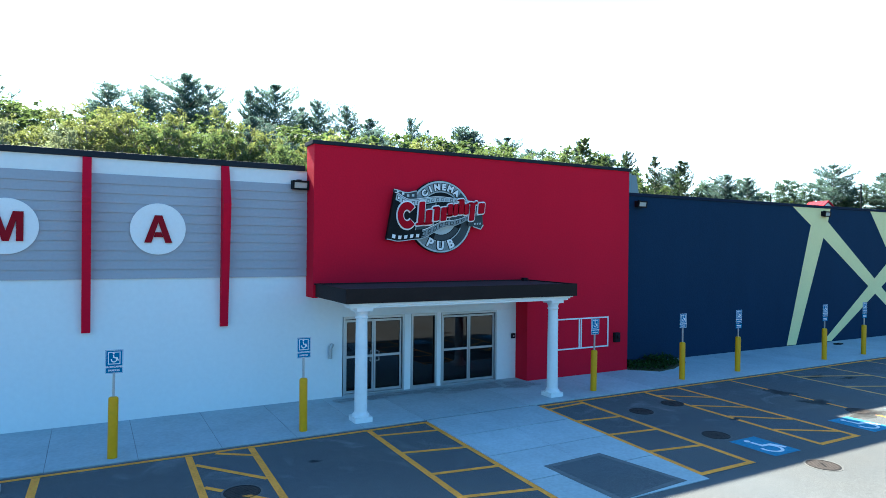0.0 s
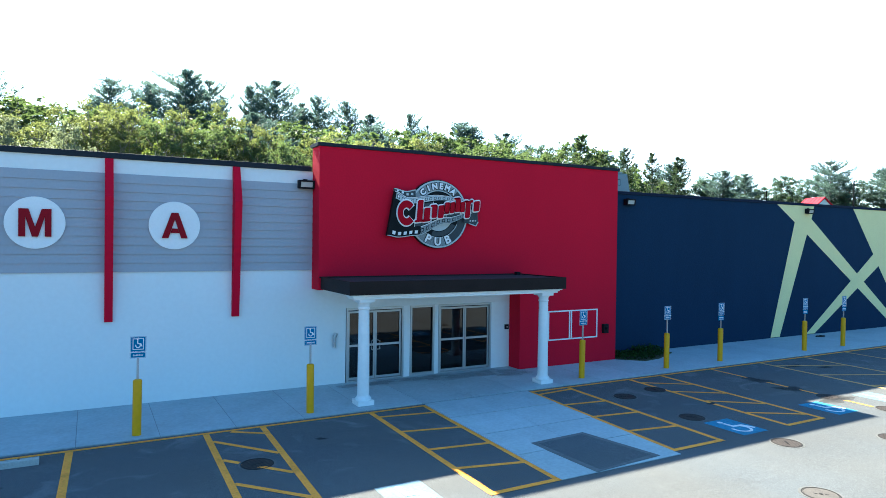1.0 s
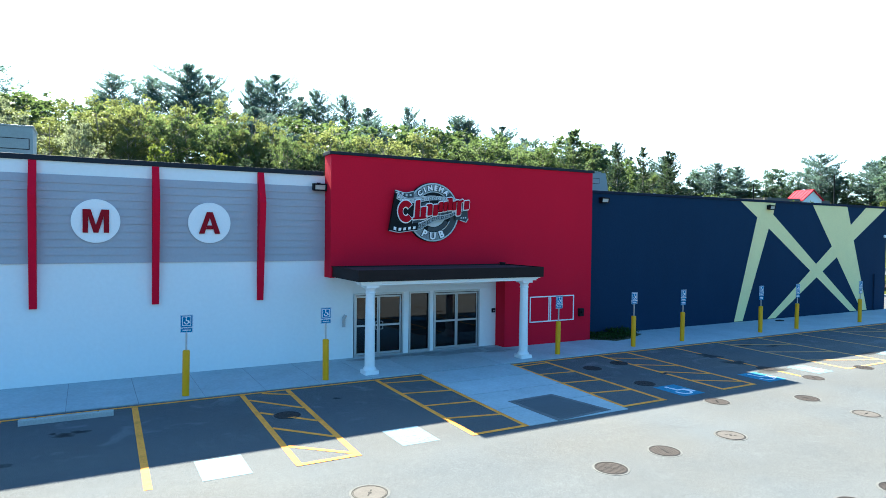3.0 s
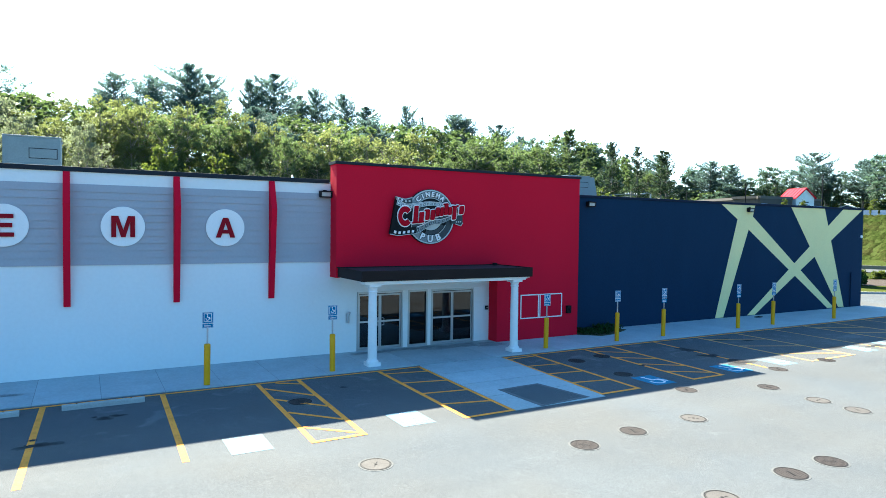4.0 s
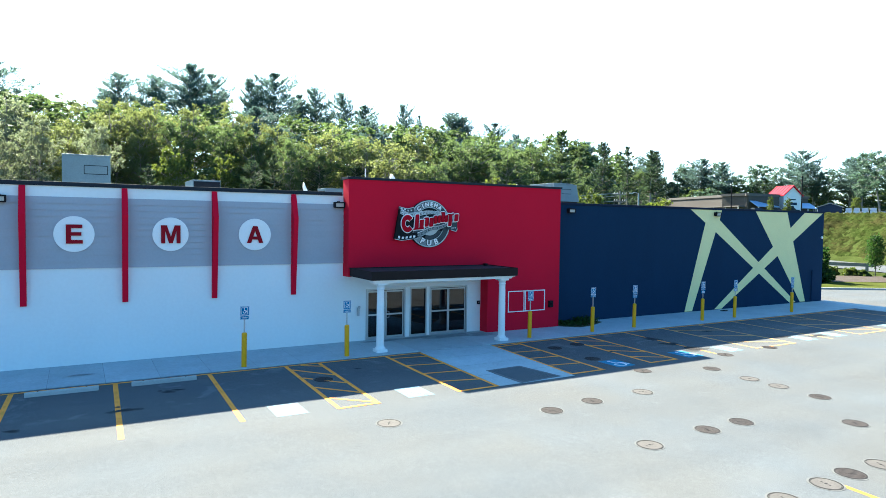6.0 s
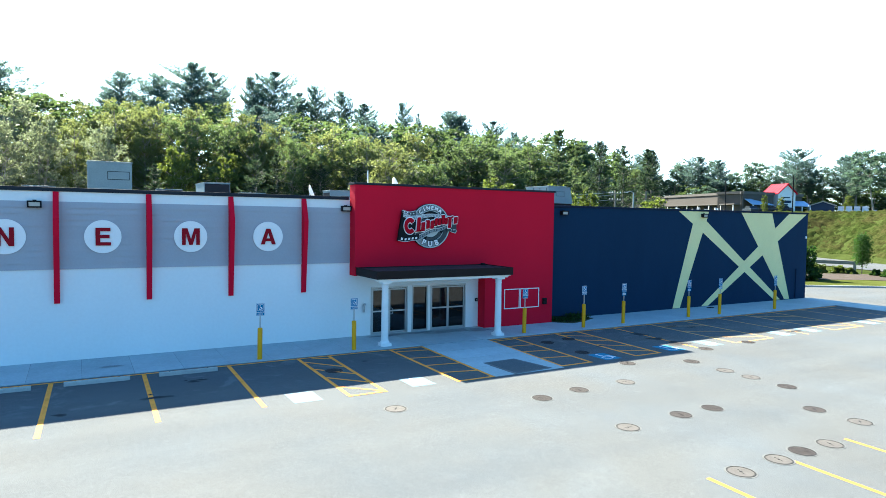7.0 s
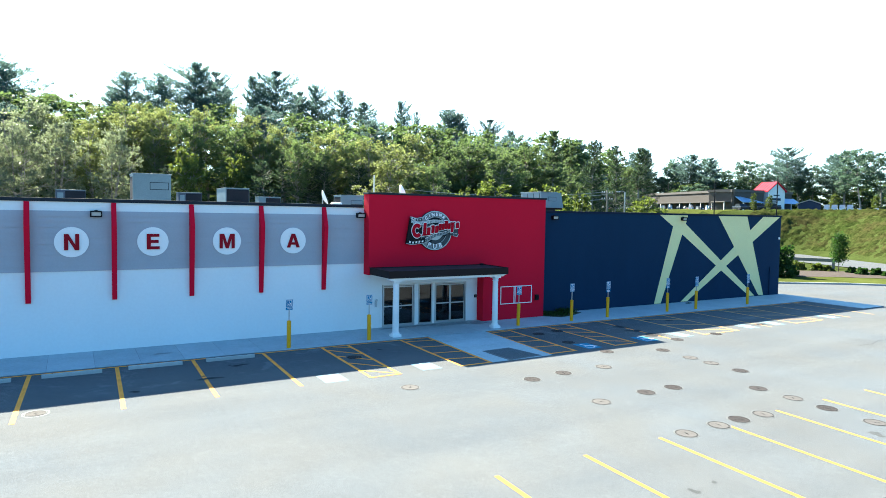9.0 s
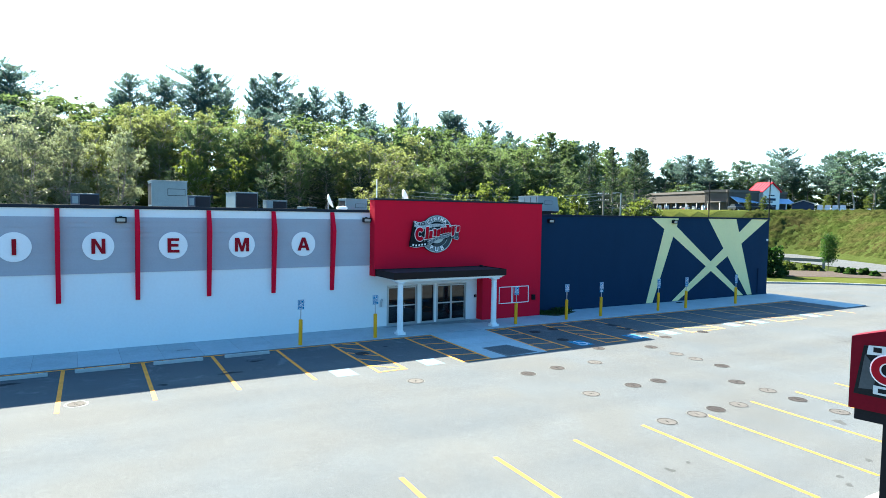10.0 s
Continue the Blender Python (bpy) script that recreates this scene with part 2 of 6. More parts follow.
OIL = mat("oily asphalt", (0.034, 0.033, 0.033), 0.8, var=0.5, scale=4, fine=30, bump=0.4, spec=0.1)
OIL1 = mat("greasy asphalt", (0.052, 0.052, 0.051), 0.85, var=0.5, scale=4, fine=30, bump=0.4, spec=0.08)
OIL2 = mat("darkened asphalt", (0.074, 0.075, 0.073), 0.9, var=0.45, scale=4, fine=40, bump=0.4, spec=0.05)
FAINT2 = mat("faintly darkened asphalt", (0.078, 0.079, 0.076), 0.9, var=0.4, scale=6, fine=40, bump=0.4, spec=0.05)
DIRTSHADE2 = mat("dusty shaded concrete", (0.305, 0.35, 0.355), 0.95, var=0.3, scale=3, fine=30, bump=0.2)
HVACM = mat("gray unit metal", (0.145, 0.215, 0.24), 0.6, 0.0, var=0.12, scale=1.2)
HVACN = mat("dark unit metal", (0.045, 0.066, 0.095), 0.6, 0.0, var=0.15, scale=1.2)
HVACD = mat("unit coil", (0.018, 0.021, 0.026), 0.8, 0.0, var=0.3, fine=60, spec=0.1)
ROOFM = mat("roof membrane", (0.16, 0.16, 0.16), 0.9, var=0.3)
SILVER = mat("silver sign face", (0.50, 0.53, 0.52), 0.5, 0.0, var=0.12, scale=1.5, bump=0)
CHAR = mat("charcoal sign face", (0.010, 0.012, 0.013), 0.6, 0.0, var=0.35, scale=1.2, bump=0, spec=0.1)
MIDGRAY = mat("grey sign face", (0.060, 0.070, 0.074), 0.6, 0.0, var=0.2, scale=1.2, bump=0, spec=0.1)
ARC = mat("pale grey sign arc", (0.25, 0.275, 0.275), 0.6, 0.0, var=0.45, scale=1.0, bump=0, spec=0.1)
SIGNRED = mat("sign red", (0.29, 0.004, 0.013), 0.6, var=0.06, bump=0, spec=0.1)
LOGORED = mat("logo red", (0.46, 0.004, 0.016), 0.6, var=0.06, bump=0, spec=0.05)
PYLRED = mat("dark red cabinet", (0.13, 0.002, 0.010), 0.7, var=0.15, bump=0, spec=0.1)
BARK = mat("bark", (0.24, 0.215, 0.185), 0.95, var=0.4, scale=1.5, fine=8, bump=0.6)
LEAF = leaf_mat("broad leaves", (0.116, 0.136, 0.062), (1.9, 1.85, 1.2), spec=0.12)
PALELEAF = leaf_mat("silvery broad leaves", (0.132, 0.152, 0.098), (1.75, 1.75, 1.4), spec=0.32)
# the blue in these far leaves is painted distance haze
HAZELEAF = leaf_mat("airy leaves blued for haze", (0.068, 0.100, 0.066), (1.6, 1.85, 1.7), spec=0.2)
# needles darker than their own green, the wood's shadow put into the colour
SHADENEEDLE = leaf_mat("pine needles darkened for wood shade", (0.032, 0.048, 0.030), (1.5, 1.6, 1.2))
LIME = leaf_mat("bright young leaves", (0.076, 0.100, 0.030), (2.0, 1.95, 1.0), spec=0.2)
DEEP = leaf_mat("woodland leaves", (0.066, 0.094, 0.048), (1.8, 1.85, 1.1))
GREEN = leaf_mat("green leaves", (0.078, 0.110, 0.056), (1.9, 1.9, 1.2))
SPRUCE = leaf_mat("olive spruce needles", (0.080, 0.106, 0.056), (1.6, 1.7, 1.2))
# needle green lifted and blued, distance haze put into the base colour
HAZENEEDLE = leaf_mat("pine needles", (0.068, 0.106, 0.090), (1.9, 1.95, 1.9))
SHRUB = leaf_mat("shrub leaves", (0.028, 0.06, 0.018), (1.6, 1.8, 1.0))
TURF = leaf_mat("rough grass and weeds", (0.060, 0.076, 0.020), (1.6, 1.6, 0.9), 0.30, spec=0.0)
MEADOW = meadow_mat("rough bank grass", (0.026, 0.037, 0.0090), (0.041, 0.038, 0.014))
DARKBARK = mat("dark bark", (0.07, 0.06, 0.05), 0.95, var=0.4, scale=1.5, fine=8, bump=0.6)
BANK = mat("rough bank ground", (0.044, 0.056, 0.016), 0.95, var=0.4, scale=0.25, fine=3, bump=0.6, spec=0.0)
LINEF = mat("faded line paint", (0.62, 0.32, 0.10), 0.9, var=0.35, scale=2.5, fine=22, bump=0.3)
DUST = mat("dusty asphalt collar", (0.118, 0.117, 0.112), 0.95, var=0.3, scale=4, fine=40, bump=0.4)
GRASS = mat("grass ground", (0.068, 0.078, 0.020), 0.95, var=0.4, scale=0.25, fine=3, bump=0.6, spec=0.0)
MULCH = mat("bark mulch", (0.055, 0.037, 0.026), 0.95, var=0.4, scale=1, fine=14, bump=0.6)
SOIL = mat("forest floor", (0.07, 0.07, 0.035), 0.95, var=0.4, scale=0.3, fine=3)
STORE = mat("brown store wall", (0.092, 0.077, 0.067), 0.85, var=0.12, scale=0.2)
STOREROOF = mat("store roof edge", (0.12, 0.105, 0.095), 0.8, var=0.1)
BARNRED = mat("red metal roof", (0.62, 0.02, 0.04), 0.7, 0.0, var=0.1, spec=0.1)
AWNING = mat("blue metal awning", (0.34, 0.48, 0.66), 0.4, 0.2, var=0.1)
NAVY = mat("dark blue shed", (0.02, 0.035, 0.07), 0.7, var=0.2)
TIMBER = mat("weathered timber", (0.22, 0.19, 0.15), 0.9, var=0.3, scale=2)
CARPAINT = mat("white car paint", (0.65, 0.66, 0.68), 0.3, 0.0, var=0.05, bump=0)
CARDARK = mat("dark car paint", (0.02, 0.025, 0.035), 0.3, 0.0, var=0.1, bump=0)
RUBBER = mat("rubber", (0.015, 0.015, 0.015), 0.9)

# ---- mesh helpers ----


def box(bm, x0, x1, y0, y1, z0, z1, bevel=0.0):
    v = [bm.verts.new((x, y, z)) for z in (z0, z1) for y in (y0, y1) for x in (x0, x1)]
    fs = [bm.faces.new([v[i] for i in q]) for q in ((0, 2, 3, 1), (4, 5, 7, 6), (0, 1, 5, 4), (2, 6, 7, 3), (0, 4, 6, 2), (1, 3, 7, 5))]
    if bevel:
        es = list({e for f in fs for e in f.edges})
        bmesh.ops.bevel(bm, geom=es, offset=bevel, segments=2, affect="EDGES", profile=0.6)
    return bm


def boxes(*rows, bevel=0.0):
    bm = bmesh.new()
    for r in rows:
        box(bm, *r, bevel=bevel)
    return bm


def tube(bm, pts, radii, seg=12, cap=True):
    """A round rod through the points."""
    pts = [Vector(p) for p in pts]
    rings = []
    for i, p in enumerate(pts):
        d = (pts[min(i + 1, len(pts) - 1)] - pts[max(i - 1, 0)]).normalized()
        q = d.to_track_quat("Z", "Y")
        rings.append([bm.verts.new(p + q @ Vector((radii[i] * math.cos(a), radii[i] * math.sin(a), 0))) for a in (2 * math.pi * k / seg for k in range(seg))])
    for a, b in zip(rings, rings[1:]):
        for k in range(seg):
            bm.faces.new((a[k], a[(k + 1) % seg], b[(k + 1) % seg], b[k]))
    if cap:
        bm.faces.new(rings[0][::-1])
        bm.faces.new(rings[-1])
    return bm


def lathe(profile, seg=28):
    """A turned upright body from (radius, height) pairs."""
    bm = bmesh.new()
    tube_pts = [[bm.verts.new((r * math.cos(a), r * math.sin(a), z)) for a in (2 * math.pi * k / seg for k in range(seg))] for r, z in profile]
    for a, b in zip(tube_pts, tube_pts[1:]):
        for k in range(seg):
            bm.faces.new((a[k], a[(k + 1) % seg], b[(k + 1) % seg], b[k]))
    bm.faces.new(tube_pts[0][::-1])
    bm.faces.new(tube_pts[-1])
    return bm


def prism(outline, depth, axis="y", at=0.0):
    """An outline pushed through a depth. axis y: outline in x, z from at to at + depth; axis z: outline in x, y."""
    bm = bmesh.new()
    put = (lambda p, d: (p[0], at + d, p[1])) if axis == "y" else (lambda p, d: (p[0], p[1], at + d)) if axis == "z" else (lambda p, d: (at + d, p[0], p[1]))
    a = [bm.verts.new(put(p, 0)) for p in outline]
    b = [bm.verts.new(put(p, depth)) for p in outline]
    k = len(a)
    bm.faces.new(a)
    bm.faces.new(b[::-1])
    for i in range(k):
        bm.faces.new((a[i], b[i], b[(i + 1) % k], a[(i + 1) % k]))
    bmesh.ops.recalc_face_normals(bm, faces=bm.faces)
    return bm


def ring_outline(cx, cz, r, seg=48, sx=1.0):
    return [(cx + sx * r * math.cos(2 * math.pi * k / seg), cz + r * math.sin(2 * math.pi * k / seg)) for k in range(seg)]


def annulus(cx, cz, r0, r1, depth, at, seg=48, a0=0.0, a1=360.0, axis="y"):
    bm = bmesh.new()
    full = a1 - a0 >= 359.9
    n = seg if full else seg + 1
    rows = []
    for k in range(n):
        a = radians(a0 + (a1 - a0) * k / seg)
        c, s = math.cos(a), math.sin(a)
        row = []
        for r, d in ((r0, 0), (r1, 0), (r1, depth), (r0, depth)):
            p = (cx + r * c, cz + r * s)
            row.append(bm.verts.new((p[0], at + d, p[1]) if axis == "y" else (p[0], p[1], at + d)))
        rows.append(row)
    for k in range(seg if full else seg):
        a, b = rows[k], rows[(k + 1) % n]
        for i in range(4):
            bm.faces.new((a[i], a[(i + 1) % 4], b[(i + 1) % 4], b[i]))
    if not full:
        bm.faces.new(rows[0])
        bm.faces.new(rows[-1][::-1])
    bmesh.ops.recalc_face_normals(bm, faces=bm.faces)
    return bm


def mesh_of(bm, material, smooth=False):
    me = bpy.data.meshes.new("mesh")
    bm.to_mesh(me)
    bm.free()
    if smooth:
        for p in me.polygons:
            p.use_smooth = True
        me.set_sharp_from_angle(angle=radians(35))
    me.materials.append(material)
    return me


def part(name, bm, material, parent, label="", smooth=False):
    ob = new(name, bm if isinstance(bm, bpy.types.Mesh) else mesh_of(bm, material, smooth))
    ob.parent = parent
    if label:
        ob["label"] = label
    return ob


def structure(name, bm, material, label, category, smooth=False):
    ob = new(name, mesh_of(bm, material, smooth))
    return tagged(ob, label, category, kind="structure")


def thing(name, label, category, group="", at=(0, 0, 0), kind=""):
    ob = new(name)
    ob.location = at
    return tagged(ob, label, category, group, kind)


def text_mesh(body, size, depth, material, bold=0.0, spacing=1.0):
    cu = bpy.data.curves.new("writing", "FONT")
    cu.body, cu.size, cu.extrude, cu.offset = body, size, depth / 2, bold
    cu.align_x, cu.align_y, cu.space_character = "CENTER", "CENTER", spacing
    cu.resolution_u = 3
    ob = bpy.data.objects.new("writing", cu)
    me = bpy.data.meshes.new_from_object(ob)
    bpy.data.objects.remove(ob)
    me.materials.clear()
    me.materials.append(material)
    return me


def gz(y):
    """The fall of the parking lot away from the building."""
    return min(0.0, max(-0.25, 0.012 * (y - 6.5)))


def smooth(t):
    t = min(1.0, max(0.0, t))
    return t * t * (3 - 2 * t)


def land(x, y):
    """The land beyond the lot: a steep bank with a terrace behind, and a wooded hill."""
    s1 = (x - 86) * 0.832 - (y - 28.5) * 0.555
    s2 = (x - 101) * 0.77 + (y - 51) * 0.64
    s = max(s1, s2) + 2.5 * math.exp(-abs(s1 - s2) / 5.0)
    bank = 7.4 * smooth(s / 13.0) + 0.010 * max(0.0, min(s, 120.0))
    hill = 15.0 * smooth((y - 50) / 95.0) * (1 - 0.45 * smooth((x - 40) / 80.0)) + 6.0 * smooth((y - 125) / 200.0)
    return max(bank, hill) - 0.06

# ---- land and lot ----


def grid_sheet(xs, ys, height):
    verts = [(x, y, height(x, y)) for y in ys for x in xs]
    w = len(xs)
    faces = [(j * w + i, j * w + i + 1, (j + 1) * w + i + 1, (j + 1) * w + i) for j in range(len(ys) - 1) for i in range(w - 1)]
    me = bpy.data.meshes.new("mesh")
    me.from_pydata(verts, [], faces)
    return me


def spread(a, b, step, far):
    inner = list(np.arange(a, b + 0.01, step))
    outer = [step * 2 ** k for k in range(1, 40) if step * 2 ** k < far]
    return [float(v) for v in [a - o for o in outer[::-1]] + inner + [b + o for o in outer]]


def rough_land(x, y):
    h = land(x, y)
    if h > 0.3:
        h += 0.35 * noise.noise(Vector((x * 0.35, y * 0.35, 0))) * smooth((h - 0.3) / 1.5)
    return h if y > 30 or x > 58 else -0.32 if y < 30 and x < 44 else -0.06


me = grid_sheet(spread(-60, 200, 2.5, 2500), spread(-30, 170, 2.5, 2500), rough_land)
me.materials.append(BANK)
me.polygons.foreach_set("use_smooth", [True] * len(me.polygons))
tagged(new("ground", me), "rough grass land with a steep green bank and wooded hill", "ground", kind="structure")

# mown lawn on the terrace
lxs, lys = [82.5 + 2.5 * k for k in range(20)], [67.5 + 2.5 * k for k in range(16)]
verts = [(x, y, rough_land(x, y) + 0.04) for y in lys for x in lxs]
faces = [(j * 20 + i, j * 20 + i + 1, (j + 1) * 20 + i + 1, (j + 1) * 20 + i) for j in range(15) for i in range(19) if land(lxs[i] + 1.2, lys[j] + 1.2) > 6.2]
me = bpy.data.meshes.new("mesh")
me.from_pydata(verts, [], faces)
me.materials.append(GRASS)
me.polygons.foreach_set("use_smooth", [True] * len(me.polygons))
tagged(new("lawn", me), "sunlit mown lawn on the terrace before the shop", "lawn", kind="structure")

# right-hand edge of the lot, by y
EDGE = ((-90, 110.0), (-30, 86.0), (0, 68.5), (15.2, 56.4), (18.0, 53.3), (21.2, 47.8), (24.0, 43.5), (31.0, 42.0))


def edge_x(y):
    for (ya, xa), (yb, xb) in zip(EDGE, EDGE[1:]):
        if y <= yb:
            return xa + (xb - xa) * (y - ya) / (yb - ya)
    return EDGE[-1][1]


ys = sorted({-90.0, -60.0, -30.0, -14.4, 0.0, 6.5, 9.0, 15.2, 18.0, 21.2, 24.0, 31.0})
verts = [(x, y, gz(y)) for y in ys for x in (-140.0, -50.0, 0.0, 20.0, 39.0, edge_x(y))]
faces = [(j * 6 + i, j * 6 + i + 1, j * 6 + i + 7, j * 6 + i + 6) for j in range(len(ys) - 1) for i in range(5)]
me = bpy.data.meshes.new("mesh")
me.from_pydata(verts, [], faces)
me.materials.append(ASPHALT)
tagged(new("parking_lot", me), "worn grey asphalt parking lot with oil stains", "parking lot", kind="structure")

# curb along the lot's far edge, with a grass strip, a mulch bed and the road behind it
bm = bmesh.new()
for (ya, xa), (yb, xb) in zip(EDGE, EDGE[1:]):
    d = Vector((xb - xa, yb - ya, 0)).normalized()
    nrm = Vector((d.y, -d.x, 0))
    if nrm.x < 0:
        nrm = -nrm
    a, b = Vector((xa, ya, 0)), Vector((xb, yb, 0))
    q = [a, b, b + nrm * 0.18, a + nrm * 0.18]
    lo = [bm.verts.new((p.x, p.y, gz(p.y) - 0.3)) for p in q]
    hi = [bm.verts.new((p.x, p.y, gz(p.y) + 0.15)) for p in q]
    bm.faces.new(hi)
    for i in range(4):
        bm.faces.new((lo[i], lo[(i + 1) % 4], hi[(i + 1) % 4], hi[i]))
bmesh.ops.recalc_face_normals(bm, faces=bm.faces)
structure("curb", bm, CURB, "pale concrete curb along the lot edge", "curb")


def band(name, inner, outer, z, material, label, category):
    """A flat strip between two lines of (x, y) points."""
    bm = bmesh.new()
    a = [bm.verts.new((*p, z)) for p in inner]
    b = [bm.verts.new((*p, z)) for p in outer]
    for i in range(len(a) - 1):
        bm.faces.new((a[i], b[i], b[i + 1], a[i + 1]))
    bmesh.ops.recalc_face_normals(bm, faces=bm.faces)
    return structure(name, bm, material, label, category)


band("verge", [(x + 0.18, y) for y, x in EDGE], [(x + 5.5, y + 3.5) for y, x in EDGE], 0.14, GRASS, "short mown grass strip behind the curb", "grass")
band("mulch_bed", [(x + 5.5, y + 3.5) for y, x in EDGE], [(x + 12.0, y + 8.5) for y, x in EDGE], 0.17, MULCH, "brown bark mulch planting bed", "mulch bed")
band("road", [(96, -40), (76, 0), (72, 18), (74, 26), (82, 44), (86, 60)], [(112, -40), (90, 0), (84, 18), (87, 30), (99, 50), (90, 64)], 0.03, ROAD, "pale worn asphalt access road", "road")

# ---- pavement ----
SIDE = 0.04
# joint-coloured bed front shows below the slabs, painting the kerb face's shade
pavement = structure("pavement", boxes((-60, 40.0, 12.862, 15.95, -0.3, SIDE - 0.006), (37.4, 40.0, 8.9, 12.862, -0.3, SIDE - 0.006)), JOINT, "pale concrete pavement along the shop front", "pavement")
apron_bed = structure("apron_bed", boxes((6.60, 9.60, 7.16, 12.84, -0.3, -0.012)), JOINT, "bed under the pale concrete entrance apron", "pavement")

# ---- building shell ----
W, R, B = 15.90, 15.30, 16.15
for pier in ((7.68, 7.88), (8.73, 8.865), (10.825, 11.6)):
    structure("door_pier", boxes((*pier, W, W + 0.3, -0.2, 2.188)), WHITE, "white painted pier between the entrance doors", "pier")
structure("wall_lintel", boxes((5.822, 11.6, W, W + 0.3, 2.19, 6.06)), WHITE, "white painted wall above the entrance doors", "wall")
structure("wall_white", boxes((-60, 5.82, W, W + 0.3, -0.2, 6.06)),
          WHITE, "white painted rough masonry shop front wall", "wall")
structure("wall_navy", boxes((15.69, 39.55, B, B + 0.3, -0.2, 6.0)), BLUE, "navy blue painted side of the shop front", "wall")
structure("wall_east", boxes((39.25, 39.55, B + 0.3, 42.0, -0.2, 6.0)), BLUE, "navy blue painted end wall", "wall")
structure("wall_rear", boxes((-60, 39.55, 42.0, 42.3, -0.2, 6.0)), WHITE, "plain white rear wall", "wall")
structure("wall_west", boxes((-60.3, -60.0, W, 42.3, -0.2, 6.0)), WHITE, "plain white end wall", "wall")
structure("roof", boxes((-60, 39.3, 16.2, 42.0, 5.55, 5.75)), ROOFM, "flat grey membrane roof", "roof")
structure("coping_white", boxes((-60, 4.73, W - 0.06, W + 0.36, 6.06, 6.20), bevel=0.01), COPING, "dark metal coping on the white wall", "coping")
structure("coping_navy", boxes((15.69, 39.62, B - 0.05, B + 0.36, 6.0, 6.11), (39.2, 39.62, B + 0.36, 42.3, 6.0, 6.11), bevel=0.01), mat("navy coping", (0.012, 0.020, 0.04), 0.8, 0.0, spec=0.1), "navy metal coping on the blue wall", "coping")
outline = [(4.80, 6.71), (15.71, 6.71), (15.71, -0.1), (11.54, -0.1), (11.54, 2.78), (4.80, 2.78)]
structure("wall_red", prism(outline, W - R + 0.02, "y", R), RED, "deep red painted entrance block", "wall")
structure("coping_red", boxes((4.74, 15.77, R - 0.05, W + 0.06, 6.71, 6.81), bevel=0.01), COPING, "dark metal coping on the red block", "coping")
structure("room_inside", boxes((5.0, 11.9, 16.2, 22.0, -0.05, 0.03), (5.0, 11.9, 22.0, 22.2, 0, 3.0), (4.8, 5.0, 16.2, 22.2, 0, 3.0), (11.9, 12.1, 16.2, 22.2, 0, 3.0), (4.8, 12.1, 16.2, 22.2, 3.0, 3.1)), INSIDE, "unlit lobby behind the doors, its dark in the colour", "room")

# siding boards between the fins
FINS = (2.72, -0.25, -3.22, -6.19, -9.16)
siding = thing("siding", "gray painted horizontal board siding on the white wall", "siding", kind="structure")
spans = [(2.81, 4.795)] + [(a + 0.09, b - 0.09) for a, b in zip(FINS[1:], FINS)] + [(-21.0, -9.25)]
N_BOARDS = 11
for x0, x1 in spans:
    shared = None
    for k in range(N_BOARDS):
        h = 2.39 / N_BOARDS
        z0 = 3.31 + k * h
        if shared is None:
            prof = [(0.0, 0.0), (-0.045, 0.0), (-0.022, h + 0.004), (0.0, h + 0.004)]
            bm = prism([(W + p, z) for p, z in prof], x1 - x0, "x", 0)
            shared = mesh_of(bm, SIDING)
        ob = part("board", shared, SIDING, siding)
        ob.location = (x0, 0, z0)

# red fins
fin = thing("fin", "tapered red painted fin on the wall", "fin", "row of wall fins")
part("blade", prism([(0, 2.11), (-0.10, 2.11), (-0.42, 5.12), (-0.09, 6.05), (0, 6.05)], 0.18, "x", -0.09), FINRED, fin)
fin.location = (FINS[0], W, 0)
for x in FINS[1:]:
    copy_thing(fin, pose(x, W, 0))

# round letter signs, with block letters 0.64 m high


def add_prism(bm, outline, depth, at):
    b = prism(outline, depth, "y", at)
    tmp = bpy.data.meshes.new("tmp")
    b.to_mesh(tmp)
    b.free()
    bm.from_mesh(tmp)
    bpy.data.meshes.remove(tmp)


H, S = 0.32, 0.075
LETTERS = {
    "I": [[(-S, -H), (S, -H), (S, H), (-S, H)]],
    "N": [[(-0.26, -H), (-0.12, -H), (-0.12, 0.10), (0.11, -H), (0.26, -H), (0.26, H), (0.12, H), (0.12, -0.10), (-0.11, H), (-0.26, H)]],
    "E": [[(-0.24, -H), (0.25, -H), (0.25, -0.20), (-0.09, -0.20), (-0.09, -0.055), (0.21, -0.055), (0.21, 0.065), (-0.09, 0.065), (-0.09, 0.20), (0.24, 0.20), (0.24, H), (-0.24, H)]],
    "M": [[(-0.32, -H), (-0.19, -H), (-0.19, 0.14), (-0.06, -H), (0.06, -H), (0.19, 0.14), (0.19, -H), (0.32, -H), (0.32, H), (0.13, H), (0.0, -0.10), (-0.13, H), (-0.32, H)]],
    "A": [[(-0.30, -H), (-0.15, -H), (0.0, 0.16), (0.0, H), (-0.08, H)], [(0.30, -H), (0.08, H), (0.0, H), (0.0, 0.16), (0.15, -H)], [(-0.10, -0.19), (0.10, -0.19), (0.065, -0.075), (-0.065, -0.075)]],
}
for x, ch in ((1.22, "A"), (-1.75, "M"), (-4.74, "E"), (-7.68, "N"), (-10.65, "I")):
    disc = thing("letter_sign", "round white sign with a raised red letter " + ch, "letter sign", "round letter signs", (x, W - 0.085, 4.47))
    part("disc", prism(ring_outline(0, 0, 0.60, 56), 0.04, "y", 0), SIGNWHITE, disc)
    bm = bmesh.new()
    for outline in LETTERS[ch]:
        add_prism(bm, outline, 0.05, -0.05)
    part("letter", bm, SIGNRED, disc, "raised dark red letter")


